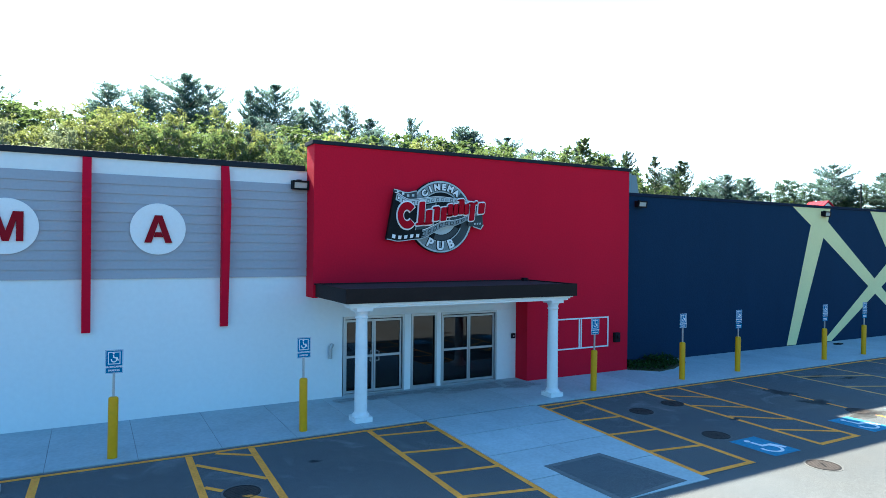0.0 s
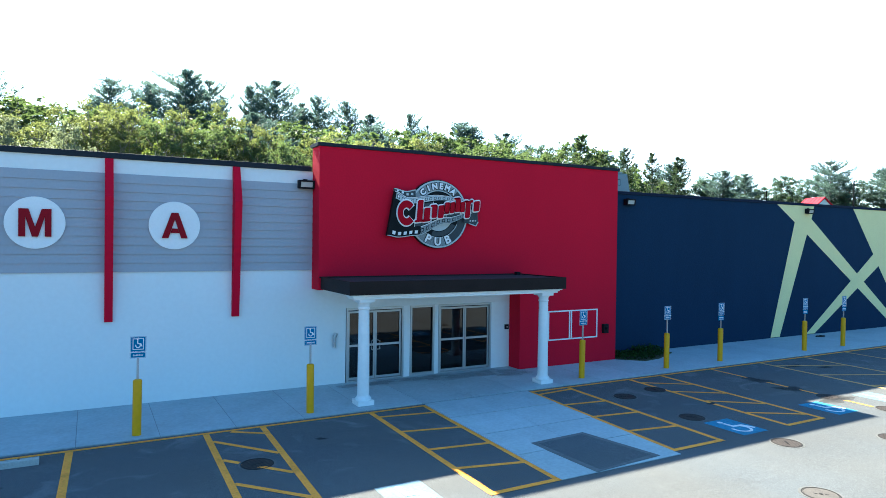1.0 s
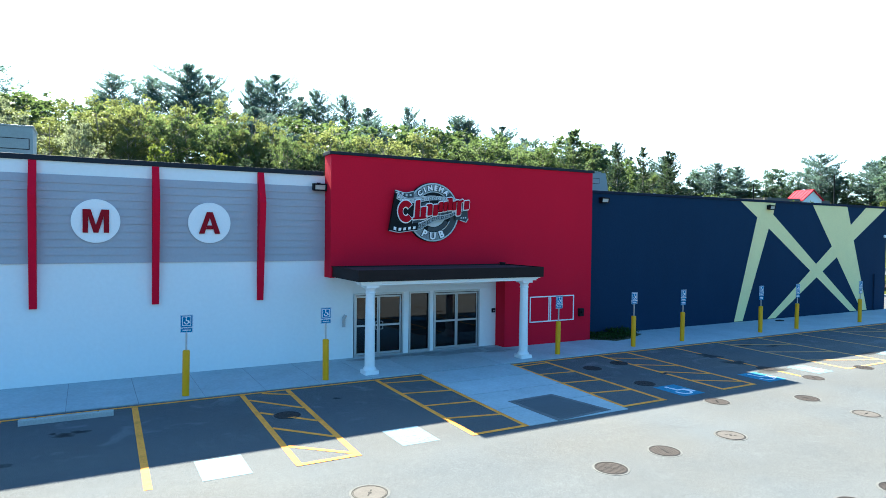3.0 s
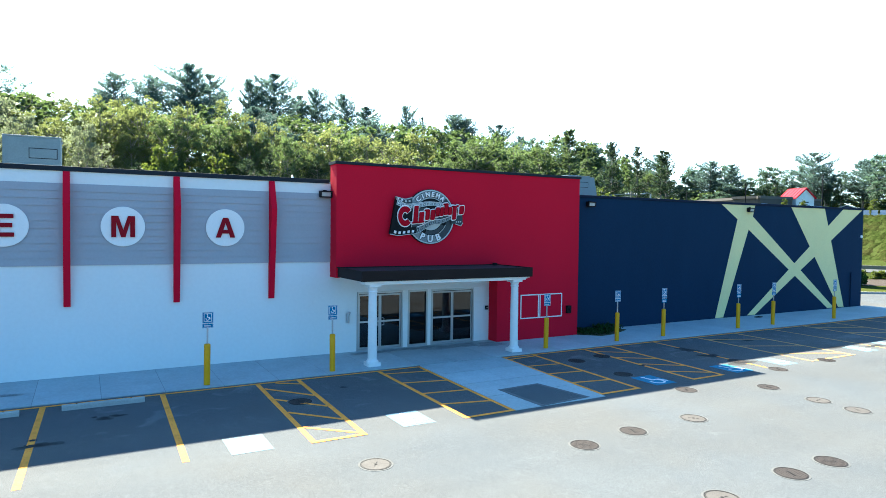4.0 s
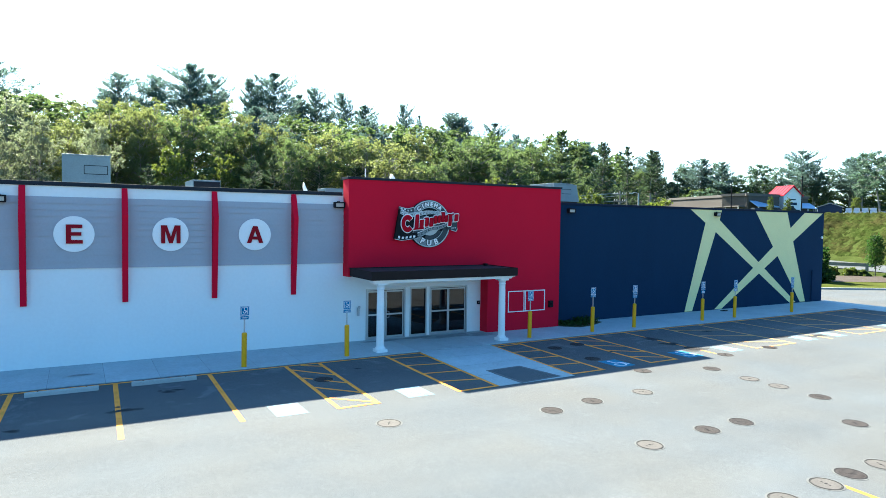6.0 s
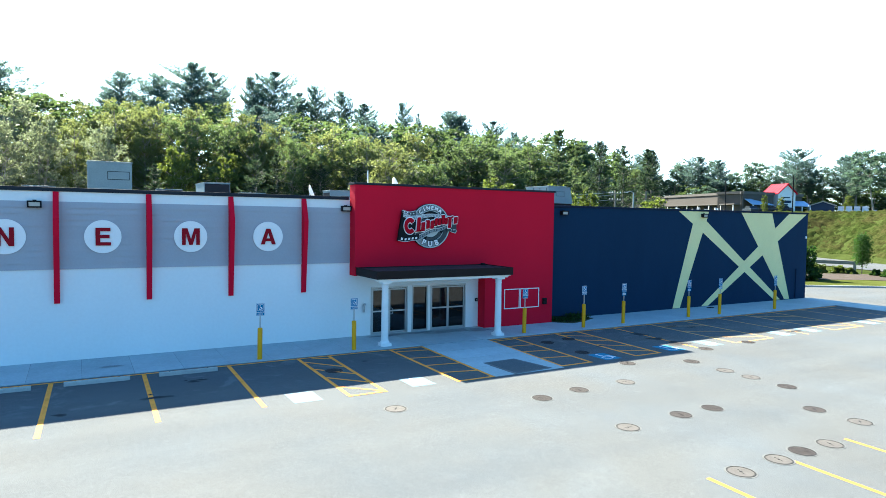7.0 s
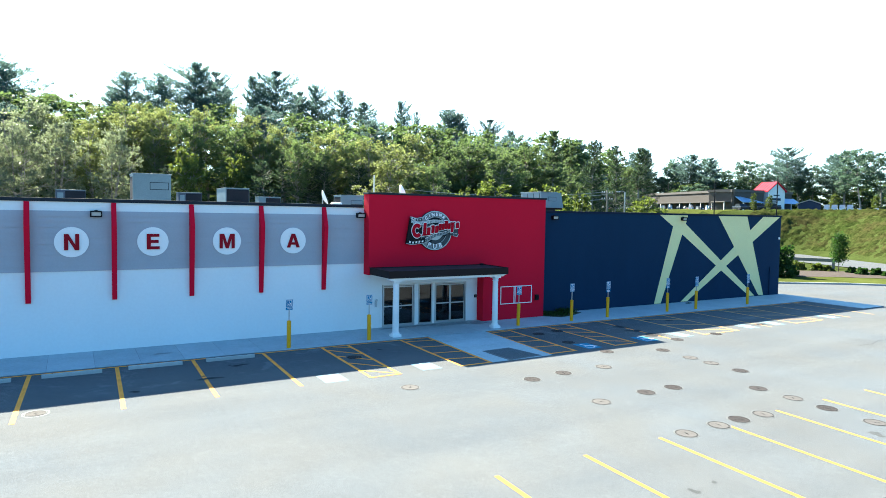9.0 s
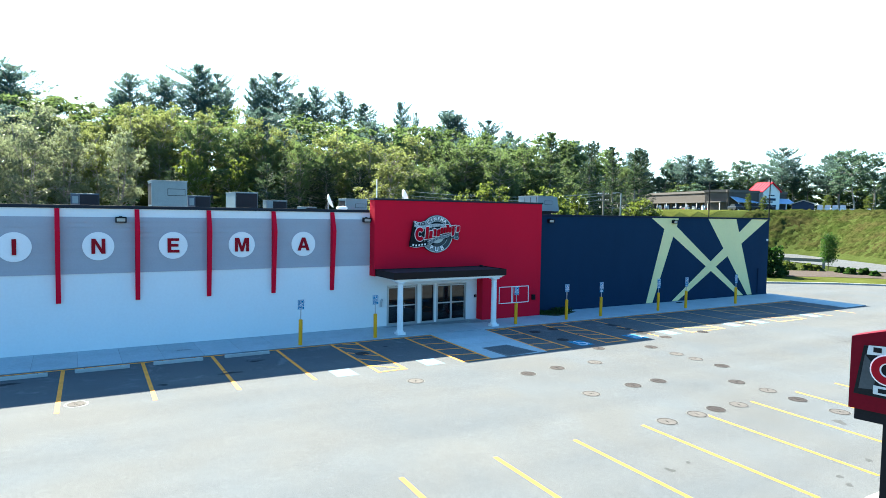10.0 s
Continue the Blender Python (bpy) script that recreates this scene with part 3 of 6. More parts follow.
# wall lights
def wall_light(x, z, y):
    lamp = thing("wall_light", "dark box-shaped floodlight on the wall near the roof", "wall light", "wall floodlights", (x, y, z))
    tilt = Matrix.Translation((0, -0.16, 0)) @ Matrix.Rotation(radians(10), 4, "X")
    part("housing", prism([(0, -0.10), (-0.145, -0.125), (-0.185, 0.105), (0, 0.12)], 0.42, "x", -0.21), BLACK, lamp)
    for name, rows, material, label in (("lens", [(-0.165, 0.165, -0.030, -0.005, -0.075, 0.070)], LAMPGLASS, "pale glass lens"),
                                        ("lens_frame", [(-0.215, 0.215, -0.045, 0.0, 0.070, 0.118), (-0.215, 0.215, -0.045, 0.0, -0.122, -0.075), (-0.215, -0.165, -0.045, 0.0, -0.075, 0.070), (0.165, 0.215, -0.045, 0.0, -0.075, 0.070)], BLACK, "dark lens frame")):
        bm = boxes(*rows, bevel=0.004)
        bm.transform(tilt)
        part(name, bm, material, lamp, label)
    part("bracket", boxes((-0.06, 0.06, -0.05, 0.0, 0.11, 0.15)), BLACK, lamp)


for x, z, y in ((4.57, 5.68, W - 0.03), (-6.82, 5.60, W - 0.03), (17.05, 5.71, B), (28.35, 5.74, B)):
    wall_light(x, z, y)

# ---- painted star beams on the navy wall ----
beams = thing("wall_mural", "pale green crossing light beams painted on the navy wall", "mural", at=(0, B - 0.004, 0))
for name, pts in (("beam", [(26.10, 5.99), (28.86, 5.99), (28.68, 5.40), (28.35, 4.69), (26.45, 0.06), (25.80, 0.06), (27.41, 5.22)]),
                  ("beam", [(28.68, 5.40), (36.60, 0.08), (35.93, 0.08), (28.35, 4.69)]),
                  ("beam", [(37.30, 5.99), (39.38, 5.99), (29.08, 0.06), (28.42, 0.06)]),
                  ("beam", [(32.10, 5.99), (35.38, 5.99), (37.66, 0.08), (37.08, 0.08)])):
    part(name, prism(pts, 0.004 + 0.0007 * len(beams.children), "y", -0.0007 * len(beams.children)), STAR, beams)
pipe = thing("wall_pipe", "slim dark pipe on the navy wall", "pipe", at=(38.3, B - 0.05, 0.07))
part("tube", tube(bmesh.new(), [(0, 0, 0), (0, 0, 2.1)], [0.035, 0.035], 8), BLUE, pipe)
part("clip", boxes((-0.06, 0.06, 0.0, 0.05, 1.0, 1.06)), BLUE, pipe)
plate = thing("wall_fixture", "small white round fixture on the navy wall", "fixture", at=(39.35, B, 4.36))
part("cover", prism(ring_outline(0, 0, 0.09, 16), 0.06, "y", -0.06), TRIM, plate)

grate = thing("drain_cover", "small dark oval drain cover on the pavement", "drain cover", at=(28.45, 15.5, SIDE))
part("plate", prism([(0.30 * math.cos(a), 0.14 * math.sin(a)) for a in (math.pi * k / 8 for k in range(16))], 0.03, "z", 0.0), IRON, grate)
part("knob", boxes((-0.05, 0.05, -0.03, 0.03, 0.03, 0.06), bevel=0.01), IRON, grate)

# ---- canopy and columns ----
canopy = thing("canopy", "flat entrance canopy with a dark brown fascia and white soffit", "canopy")
part("fascia", boxes((4.86, 11.56, 13.05, 13.11, 2.81, 3.15), (4.86, 4.92, 13.11, R, 2.81, 3.15), (11.50, 11.56, 13.11, R, 2.81, 3.15), bevel=0.006), CANOPY, canopy, "dark brown metal fascia")
part("roofing", boxes((4.92, 11.50, 13.11, R, 3.02, 3.12)), CANTOP, canopy, "dusty dark canopy roofing")
part("soffit", boxes((4.94, 11.48, 13.13, W, 2.775, 2.808)), TRIM, canopy, "white soffit")
part("trim_board", boxes((5.02, 11.36, 13.19, 13.60, 2.69, 2.774), (4.98, 11.40, 13.15, 13.64, 2.74, 2.774), bevel=0.006), TRIM, canopy, "white trim board")
part("back_flashing", boxes((4.82, 11.56, R - 0.03, R - 0.002, 3.12, 3.155)), CANOPY, canopy)
vent = thing("roof_vent", "small dark vent box on the canopy top", "vent", at=(11.2, 15.0, 3.12))
part("body", boxes((-0.07, 0.07, -0.07, 0.07, 0, 0.08), bevel=0.008), BLACK, vent)
part("cap", boxes((-0.09, 0.09, -0.09, 0.09, 0.08, 0.10), bevel=0.006), BLACK, vent)


def column(x, y):
    c = thing("column", "round white entrance column with square base", "column", "entrance columns", (x, y, SIDE + 0.03))
    part("plinth", boxes((-0.215, 0.215, -0.215, 0.215, -0.03, 0.09), bevel=0.008), TRIM, c)
    part("base_ring", lathe([(0.20, 0.09), (0.205, 0.11), (0.195, 0.14), (0.17, 0.16), (0.155, 0.20)]), TRIM, c, smooth=True)
    part("shaft", lathe([(0.150, 0.20), (0.148, 0.7), (0.143, 1.5), (0.134, 2.36)]), TRIM, c, smooth=True)
    part("neck_ring", lathe([(0.136, 2.36), (0.152, 2.375), (0.152, 2.40), (0.137, 2.415), (0.140, 2.47), (0.17, 2.52), (0.185, 2.54)]), TRIM, c, smooth=True)
    part("abacus", boxes((-0.205, 0.205, -0.205, 0.205, 2.54, 2.62), bevel=0.006), TRIM, c)
    return c


column(5.38, 13.42)
column(11.02, 13.42)

# ---- doors and the fixed window ----


def leaf(parent, x0, x1, hinge, pull):
    y0, y1 = W + 0.05, W + 0.10
    z0, z1 = 0.085, 2.085
    lf = part("door_leaf", boxes((x0, x0 + 0.05, y0, y1, z0, z1), (x1 - 0.05, x1, y0, y1, z0, z1), (x0 + 0.05, x1 - 0.05, y0, y1, z1 - 0.055, z1),
                                 (x0 + 0.05, x1 - 0.05, y0, y1, 1.045, 1.11), (x0 + 0.05, x1 - 0.05, y0, y1, z0, z0 + 0.07)), ALU, parent, "satin aluminium door frame")
    for a, b in ((z0 + 0.07, 1.045), (1.11, z1 - 0.055)):
        part("pane", boxes((x0 + 0.052, x1 - 0.052, y0 + 0.02, y0 + 0.026, a + 0.002, b - 0.002)), GLASS, lf, "dark reflecting glass").visible_shadow = False
        part("gasket", boxes((x0 + 0.05, x0 + 0.062, y0 + 0.004, y0 + 0.018, a, b), (x1 - 0.062, x1 - 0.05, y0 + 0.004, y0 + 0.018, a, b), (x0 + 0.062, x1 - 0.062, y0 + 0.004, y0 + 0.018, b - 0.012, b), (x0 + 0.062, x1 - 0.062, y0 + 0.004, y0 + 0.018, a, a + 0.012)), BLACK, lf, "black rubber gasket")
    hx = x1 - 0.075 if hinge < 0 else x0 + 0.075
    if pull:
        d = -0.05 if hinge < 0 else 0.05
        part("handle", tube(bmesh.new(), [(hx, y0, 0.93), (hx + d, y0 - 0.07, 0.95), (hx + d, y0 - 0.07, 1.19), (hx, y0, 1.21)], [0.016] * 4, 8), ALU, lf, "bright pull handle", True)
    else:
        part("lock", prism(ring_outline(x1 - 0.025 if hinge < 0 else x0 + 0.025, 1.08, 0.018, 12), 0.012, "y", y0 - 0.012), STEEL, lf, "round steel lock")
    for z in (0.25, 1.82):
        part("hinge", boxes((x0 - 0.012, x0 + 0.004, y0 - 0.02, y0, z, z + 0.12) if hinge < 0 else (x1 - 0.004, x1 + 0.012, y0 - 0.02, y0, z, z + 0.12)), STEEL, lf)


def double_door(name, x0, x1, pull):
    d = thing(name, "closed aluminium double glass entrance door", "door", "entrance doors", kind="structure")
    part("door_frame", boxes((x0, x0 + 0.055, W - 0.015, W + 0.16, 0.03, 2.188), (x1 - 0.055, x1, W - 0.015, W + 0.16, 0.03, 2.188), (x0 + 0.055, x1 - 0.055, W - 0.015, W + 0.16, 2.12, 2.188), (x0 + 0.055, x1 - 0.055, W + 0.0, W + 0.16, 0.03, 0.075)), ALU, d)
    xm = (x0 + x1) / 2
    # black strips added behind the leaf gaps to draw their shadow lines
    part("door_stop", boxes((x0 + 0.055, x0 + 0.09, W + 0.105, W + 0.13, 0.075, 2.12), (x1 - 0.09, x1 - 0.055, W + 0.105, W + 0.13, 0.075, 2.12), (x0 + 0.09, x1 - 0.09, W + 0.105, W + 0.13, 2.075, 2.12), (xm - 0.03, xm + 0.03, W + 0.105, W + 0.13, 0.075, 2.075)), BLACK, d, "black strip behind the door gap")
    leaf(d, x0 + 0.070, xm - 0.007, -1, pull)
    leaf(d, xm + 0.007, x1 - 0.070, 1, pull)


double_door("door_1", 5.84, 7.67, True)
double_door("door_2", 8.87, 10.82, False)
win = thing("window_1", "tall fixed glass panel between the doors", "window", kind="structure")
part("window_frame", boxes((7.89, 7.95, W - 0.015, W + 0.16, 0.03, 2.188), (8.66, 8.72, W - 0.015, W + 0.16, 0.03, 2.188), (7.95, 8.66, W - 0.015, W + 0.16, 2.12, 2.188), (7.95, 8.66, W - 0.015, W + 0.16, 0.03, 0.13)), ALU, win)
part("gasket", boxes((7.95, 7.962, W + 0.03, W + 0.055, 0.13, 2.12), (8.648, 8.66, W + 0.03, W + 0.055, 0.13, 2.12), (7.962, 8.648, W + 0.03, W + 0.055, 2.108, 2.12), (7.962, 8.648, W + 0.03, W + 0.055, 0.13, 0.142)), BLACK, win, "black rubber gasket")
part("pane", boxes((7.952, 8.658, W + 0.06, W + 0.066, 0.132, 2.118)), GLASS, win, "dark reflecting glass").visible_shadow = False

# small fixtures by the doors
ash = thing("ashtray_post", "slim gray wall-mounted ashtray", "ashtray", at=(5.46, W, 1.10))
part("tube", tube(bmesh.new(), [(0, -0.07, 0), (0, -0.07, 0.34)], [0.05, 0.05], 14), STEEL, ash, smooth=True)
part("cap", tube(bmesh.new(), [(0.01, -0.075, 0.30), (0.05, -0.09, 0.40)], [0.056, 0.05], 14), STEEL, ash, smooth=True)
part("bracket", boxes((-0.03, 0.03, -0.03, 0, 0.1, 0.24)), STEEL, ash)
rdr = thing("door_control", "small black control box by the door", "control box", at=(11.42, W, 1.36))
part("body", boxes((-0.07, 0.07, -0.06, 0, -0.08, 0.08), bevel=0.008), BLACK, rdr)
part("button", prism(ring_outline(0, 0, 0.03, 14), 0.01, "y", -0.07), STEEL, rdr)
jb = thing("hydrant_box", "dark bronze outlet box on the red wall", "outlet box", at=(15.17, R, 1.17))
part("body", boxes((-0.115, 0.115, -0.12, 0, -0.16, 0.16), bevel=0.02), BLACK, jb)
part("cap", tube(bmesh.new(), [(0, -0.12, 0.02), (0, -0.18, 0.02)], [0.06, 0.05], 12), BLACK, jb)
fr = thing("poster_frame", "white painted outline of two panels on the red wall", "poster frame", at=(0, R, 0))
for z in (1.835, 0.885):
    part("rail", boxes((12.68, 14.84, -0.02, 0.0, z, z + 0.042)), TRIM, fr)
for a in (12.68, 13.575, 13.655, 14.798):
    part("stile", boxes((a, a + 0.042, -0.02, 0.0, 0.927, 1.835)), TRIM, fr)

# ---- the sign over the entrance ----
logo = thing("wall_sign", "silver and charcoal disc sign with film ribbon and red shapes", "sign", at=(8.43, R, 4.96))
part("backing", prism(ring_outline(0, 0, 1.02, 64), 0.10, "y", -0.10), CHAR, logo)
part("rim", annulus(0, 0, 0.955, 1.0, 0.025, -0.125), SILVER, logo)
part("outer_ring", annulus(0, 0, 0.69, 0.955, 0.012, -0.112), MIDGRAY, logo)
part("upper_arc", annulus(0, 0, 0.70, 0.95, 0.014, -0.126, 40, 48, 170), ARC, logo, "grey upper arc")
part("arc_edge", annulus(0, 0, 0.685, 0.705, 0.016, -0.130, 40, 30, 170), SILVER, logo)
part("lower_arc", annulus(0, 0, 0.70, 0.95, 0.014, -0.126, 40, 196, 300), ARC, logo, "grey lower arc")
part("arc_edge", annulus(0, 0, 0.685, 0.705, 0.016, -0.130, 40, 196, 335), SILVER, logo)
part("dark_ring", annulus(0, 0, 0.50, 0.685, 0.014, -0.114), CHAR, logo)
part("ring_sheen", annulus(0, 0, 0.52, 0.66, 0.006, -0.119, 24, 250, 330), MIDGRAY, logo)
part("hub", annulus(0, 0, 0.02, 0.50, 0.012, -0.113), SILVER, logo)


def bend(x, knots):
    """A smooth line through a few (x, z) knots."""
    for (xa, za), (xb, zb) in zip(knots, knots[1:]):
        if x <= xb:
            return za + (zb - za) * smooth((x - xa) / (xb - xa))
    return knots[-1][1]


FILM_TOP = ((-1.47, 0.62), (-1.05, 0.45), (-0.10, 0.56), (1.34, 0.45))
FILM_BOT = ((-1.70, -0.66), (-1.38, -0.71), (-0.80, -0.65), (0.20, -0.27), (1.34, 0.10))


def ribbon(lo, hi, y0, y1, u0=0.0, u1=1.0, n=40):
    """A waving strip between two shares of the film's height, from its leaning left edge to its right end."""
    bm = bmesh.new()
    rows = []
    for k in range(n + 1):
        u = u0 + (u1 - u0) * k / n
        xt, xb = -1.47 + 2.81 * u, -1.70 + 3.04 * u
        t, b = bend(xt, FILM_TOP), bend(xb, FILM_BOT)
        rows.append([bm.verts.new((xb + (xt - xb) * q, y, b + (t - b) * q)) for y, q in ((y0, lo), (y0, hi), (y1, hi), (y1, lo))])
    for a, b in zip(rows, rows[1:]):
        for i in range(4):
            bm.faces.new((a[i], a[(i + 1) % 4], b[(i + 1) % 4], b[i]))
    bm.faces.new(rows[0])
    bm.faces.new(rows[-1][::-1])
    bmesh.ops.recalc_face_normals(bm, faces=bm.faces)
    return bm


part("film", ribbon(0, 1, -0.22, -0.10), CHAR, logo, "charcoal film ribbon")
part("film_edge", ribbon(0.985, 1.0, -0.23, -0.22), SIGNWHITE, logo)
part("film_edge", ribbon(0.0, 0.018, -0.23, -0.22, 0.0, 1.0), SILVER, logo)
part("film_band", ribbon(0.84, 0.975, -0.226, -0.22, 0.02), SILVER, logo, "silver band of the film")
part("film_band", ribbon(0.03, 0.20, -0.226, -0.22, 0.34), ARC, logo, "grey band of the film")
part("band_edge", ribbon(0.815, 0.832, -0.230, -0.22, 0.02), CHAR, logo)
part("band_edge", ribbon(0.205, 0.225, -0.230, -0.22, 0.34), SIGNWHITE, logo)
for a, b, m in ((0.06, 0.26, CHAR), (0.27, 0.445, MIDGRAY), (0.455, 0.61, CHAR), (0.62, 0.78, MIDGRAY), (0.79, 0.93, CHAR)):
    part("film_picture", ribbon(0.24, 0.80, -0.225, -0.22, a, b, 8), m, logo)
for a in (0.265, 0.45, 0.615, 0.785):
    part("picture_edge", ribbon(0.23, 0.81, -0.229, -0.22, a, a + 0.006, 2), SILVER, logo)
for k in range(18):
    a = 0.03 + 0.0525 * k
    part("film_hole", ribbon(0.865, 0.945, -0.231, -0.22, a, a + 0.030, 2), MIDGRAY, logo, "dark film hole")
    part("hole_face", ribbon(0.88, 0.93, -0.234, -0.22, a + 0.006, a + 0.024, 2), SIGNWHITE if k < 3 else SILVER, logo)
for k in range(16):
    a = 0.045 + 0.059 * k
    if k < 5:
        part("film_hole", ribbon(0.055, 0.135, -0.232, -0.22, a, a + 0.030, 2), SIGNWHITE, logo, "white film hole")
    else:
        part("film_hole", ribbon(0.06, 0.165, -0.231, -0.22, a, a + 0.034, 2), CHAR, logo, "dark film hole")
        part("hole_face", ribbon(0.08, 0.145, -0.234, -0.22, a + 0.007, a + 0.027, 2), ARC, logo)
part("ribbon_end", prism([(1.00, 0.06), (1.33, 0.12), (1.35, -0.20), (1.27, -0.32), (1.02, -0.25), (0.84, -0.23), (0.86, -0.06)], 0.06, "y", -0.18), MIDGRAY, logo, "curled grey ribbon end")
part("end_edge", prism([(1.34, -0.19), (1.27, -0.305), (1.02, -0.24), (1.02, -0.265), (1.275, -0.335), (1.37, -0.20)], 0.012, "y", -0.192), SILVER, logo)
for k in range(3):
    part("film_hole", prism([(1.05 + 0.09 * k, -0.20 + 0.005 * k), (1.10 + 0.09 * k, -0.19 + 0.005 * k), (1.10 + 0.09 * k, -0.14 + 0.005 * k), (1.05 + 0.09 * k, -0.15 + 0.005 * k)], 0.006, "y", -0.187), SILVER, logo)
roll = [(-1.48 + 0.68 * k / 10, bend(-1.48 + 0.68 * k / 10, ((-1.48, 0.70), (-1.10, 0.63), (-0.80, 0.69)))) for k in range(11)]
part("ribbon_roll", prism(roll + [(x, bend(x, FILM_TOP) + 0.004) for x, z in roll[::-1]], 0.07, "y", -0.19), MIDGRAY, logo, "rolled grey ribbon top")
part("roll_edge", prism(roll + [(x, z - 0.028) for x, z in roll[::-1]], 0.012, "y", -0.202), SILVER, logo)
for k in range(4):
    x = -1.40 + 0.15 * k
    z = bend(x, FILM_TOP) * 0.5 + bend(x, ((-1.48, 0.70), (-1.10, 0.63), (-0.80, 0.69))) * 0.5
    part("film_hole", boxes((x, x + 0.07, -0.196, -0.19, z - 0.035, z + 0.03)), SIGNWHITE if k < 2 else SILVER, logo)


def block(x, w, lo, hi, slant=0.12, proud=0.0):
    """A raised red rounded block with a white border, leaning with the ribbon."""
    for grow, y, material, name, label in ((0.036, -0.252, SIGNWHITE, "border", "white border"), (0.0, -0.285, LOGORED, "shape", "raised red shape")):
        x0, x1, z0, z1, r = x - grow, x + w + grow, lo - grow, hi + grow, min(0.04, w * 0.4) + grow
        pts = []
        for cx, cz, a0 in ((x1 - r, z0 + r, -90), (x1 - r, z1 - r, 0), (x0 + r, z1 - r, 90), (x0 + r, z0 + r, 180)):
            for k in range(4):
                a = radians(a0 + 30 * k)
                px, pz = cx + r * math.cos(a), cz + r * math.sin(a)
                pts.append((px + 0.08 * (pz - lo), pz + slant * (px - x)))
        part(name, prism(pts, 0.028, "y", y - proud), material, logo, label)


# red shapes rising along the ribbon, in place of the lettering
for r0, r1, y, a, m, name, label in ((0.10, 0.345, -0.250, 34, SIGNWHITE, "border", "white border"), (0.135, 0.31, -0.278, 40, LOGORED, "shape", "raised red shape")):
    bm = annulus(0, 0, r0, r1, 0.03, y, 32, a, 360 - a)
    bm.transform(Matrix.Translation((-1.12, 0, 0.0)) @ Matrix.Diagonal((0.90, 1, 1.16, 1)))
    part(name, bm, m, logo, label)
for x, w, lo, hi in ((-0.80, 0.17, -0.25, 0.38), (-0.575, 0.19, -0.23, 0.16), (-0.31, 0.16, -0.13, 0.25), (-0.10, 0.18, -0.13, 0.25), (0.12, 0.15, 0.0, 0.35), (0.305, 0.14, 0.03, 0.36), (0.48, 0.16, 0.07, 0.49), (0.66, 0.14, 0.07, 0.38), (0.83, 0.16, -0.10, 0.42), (1.13, 0.20, 0.11, 0.42)):
    block(x, w, lo, hi)
for x, w, lo, hi in ((-0.86, 0.26, -0.27, -0.20), (-0.62, 0.27, -0.25, -0.18), (-0.34, 0.20, 0.19, 0.26), (0.08, 0.20, 0.0, 0.05), (0.45, 0.20, 0.44, 0.50), (0.80, 0.14, 0.37, 0.43)):
    block(x, w, lo, hi, proud=0.004)
block(1.04, 0.06, 0.38, 0.47, 0.0)
# raised words along the arcs
for word, mid, step, r, size, up in (("CINEMA", 93, -15.0, 0.825, 0.235, 1), ("PUB", 268, 24, 0.82, 0.34, -1)):
    for k, ch in enumerate(word):
        a = radians(mid + step * (k - (len(word) - 1) / 2))
        turn = Matrix.Translation((r * math.cos(a), 0, r * math.sin(a))) @ Matrix.Rotation((radians(90) - a) if up > 0 else (radians(270) - a), 4, "Y")
        for bold, y, m, name, label in ((0.030, -0.132, CHAR, "letter_edge", "dark letter edge"), (0.012, -0.146, SIGNWHITE, "arc_letter", "white raised letter " + ch)):
            me = text_mesh(ch, size, 0.016, m, bold)
            me.transform(Matrix.Rotation(radians(90), 4, "X"))
            part(name, me, m, logo, label).matrix_local = Matrix.Translation((0, y, 0)) @ turn

# ---- parking sign posts ----


WRITING = [text_mesh(t, 0.046, 0.002, SIGNWHITE, 0.0014) for t in ("HANDICAPPED", "PARKING")]
for me in WRITING:
    me.transform(Matrix.Rotation(radians(90), 4, "X"))


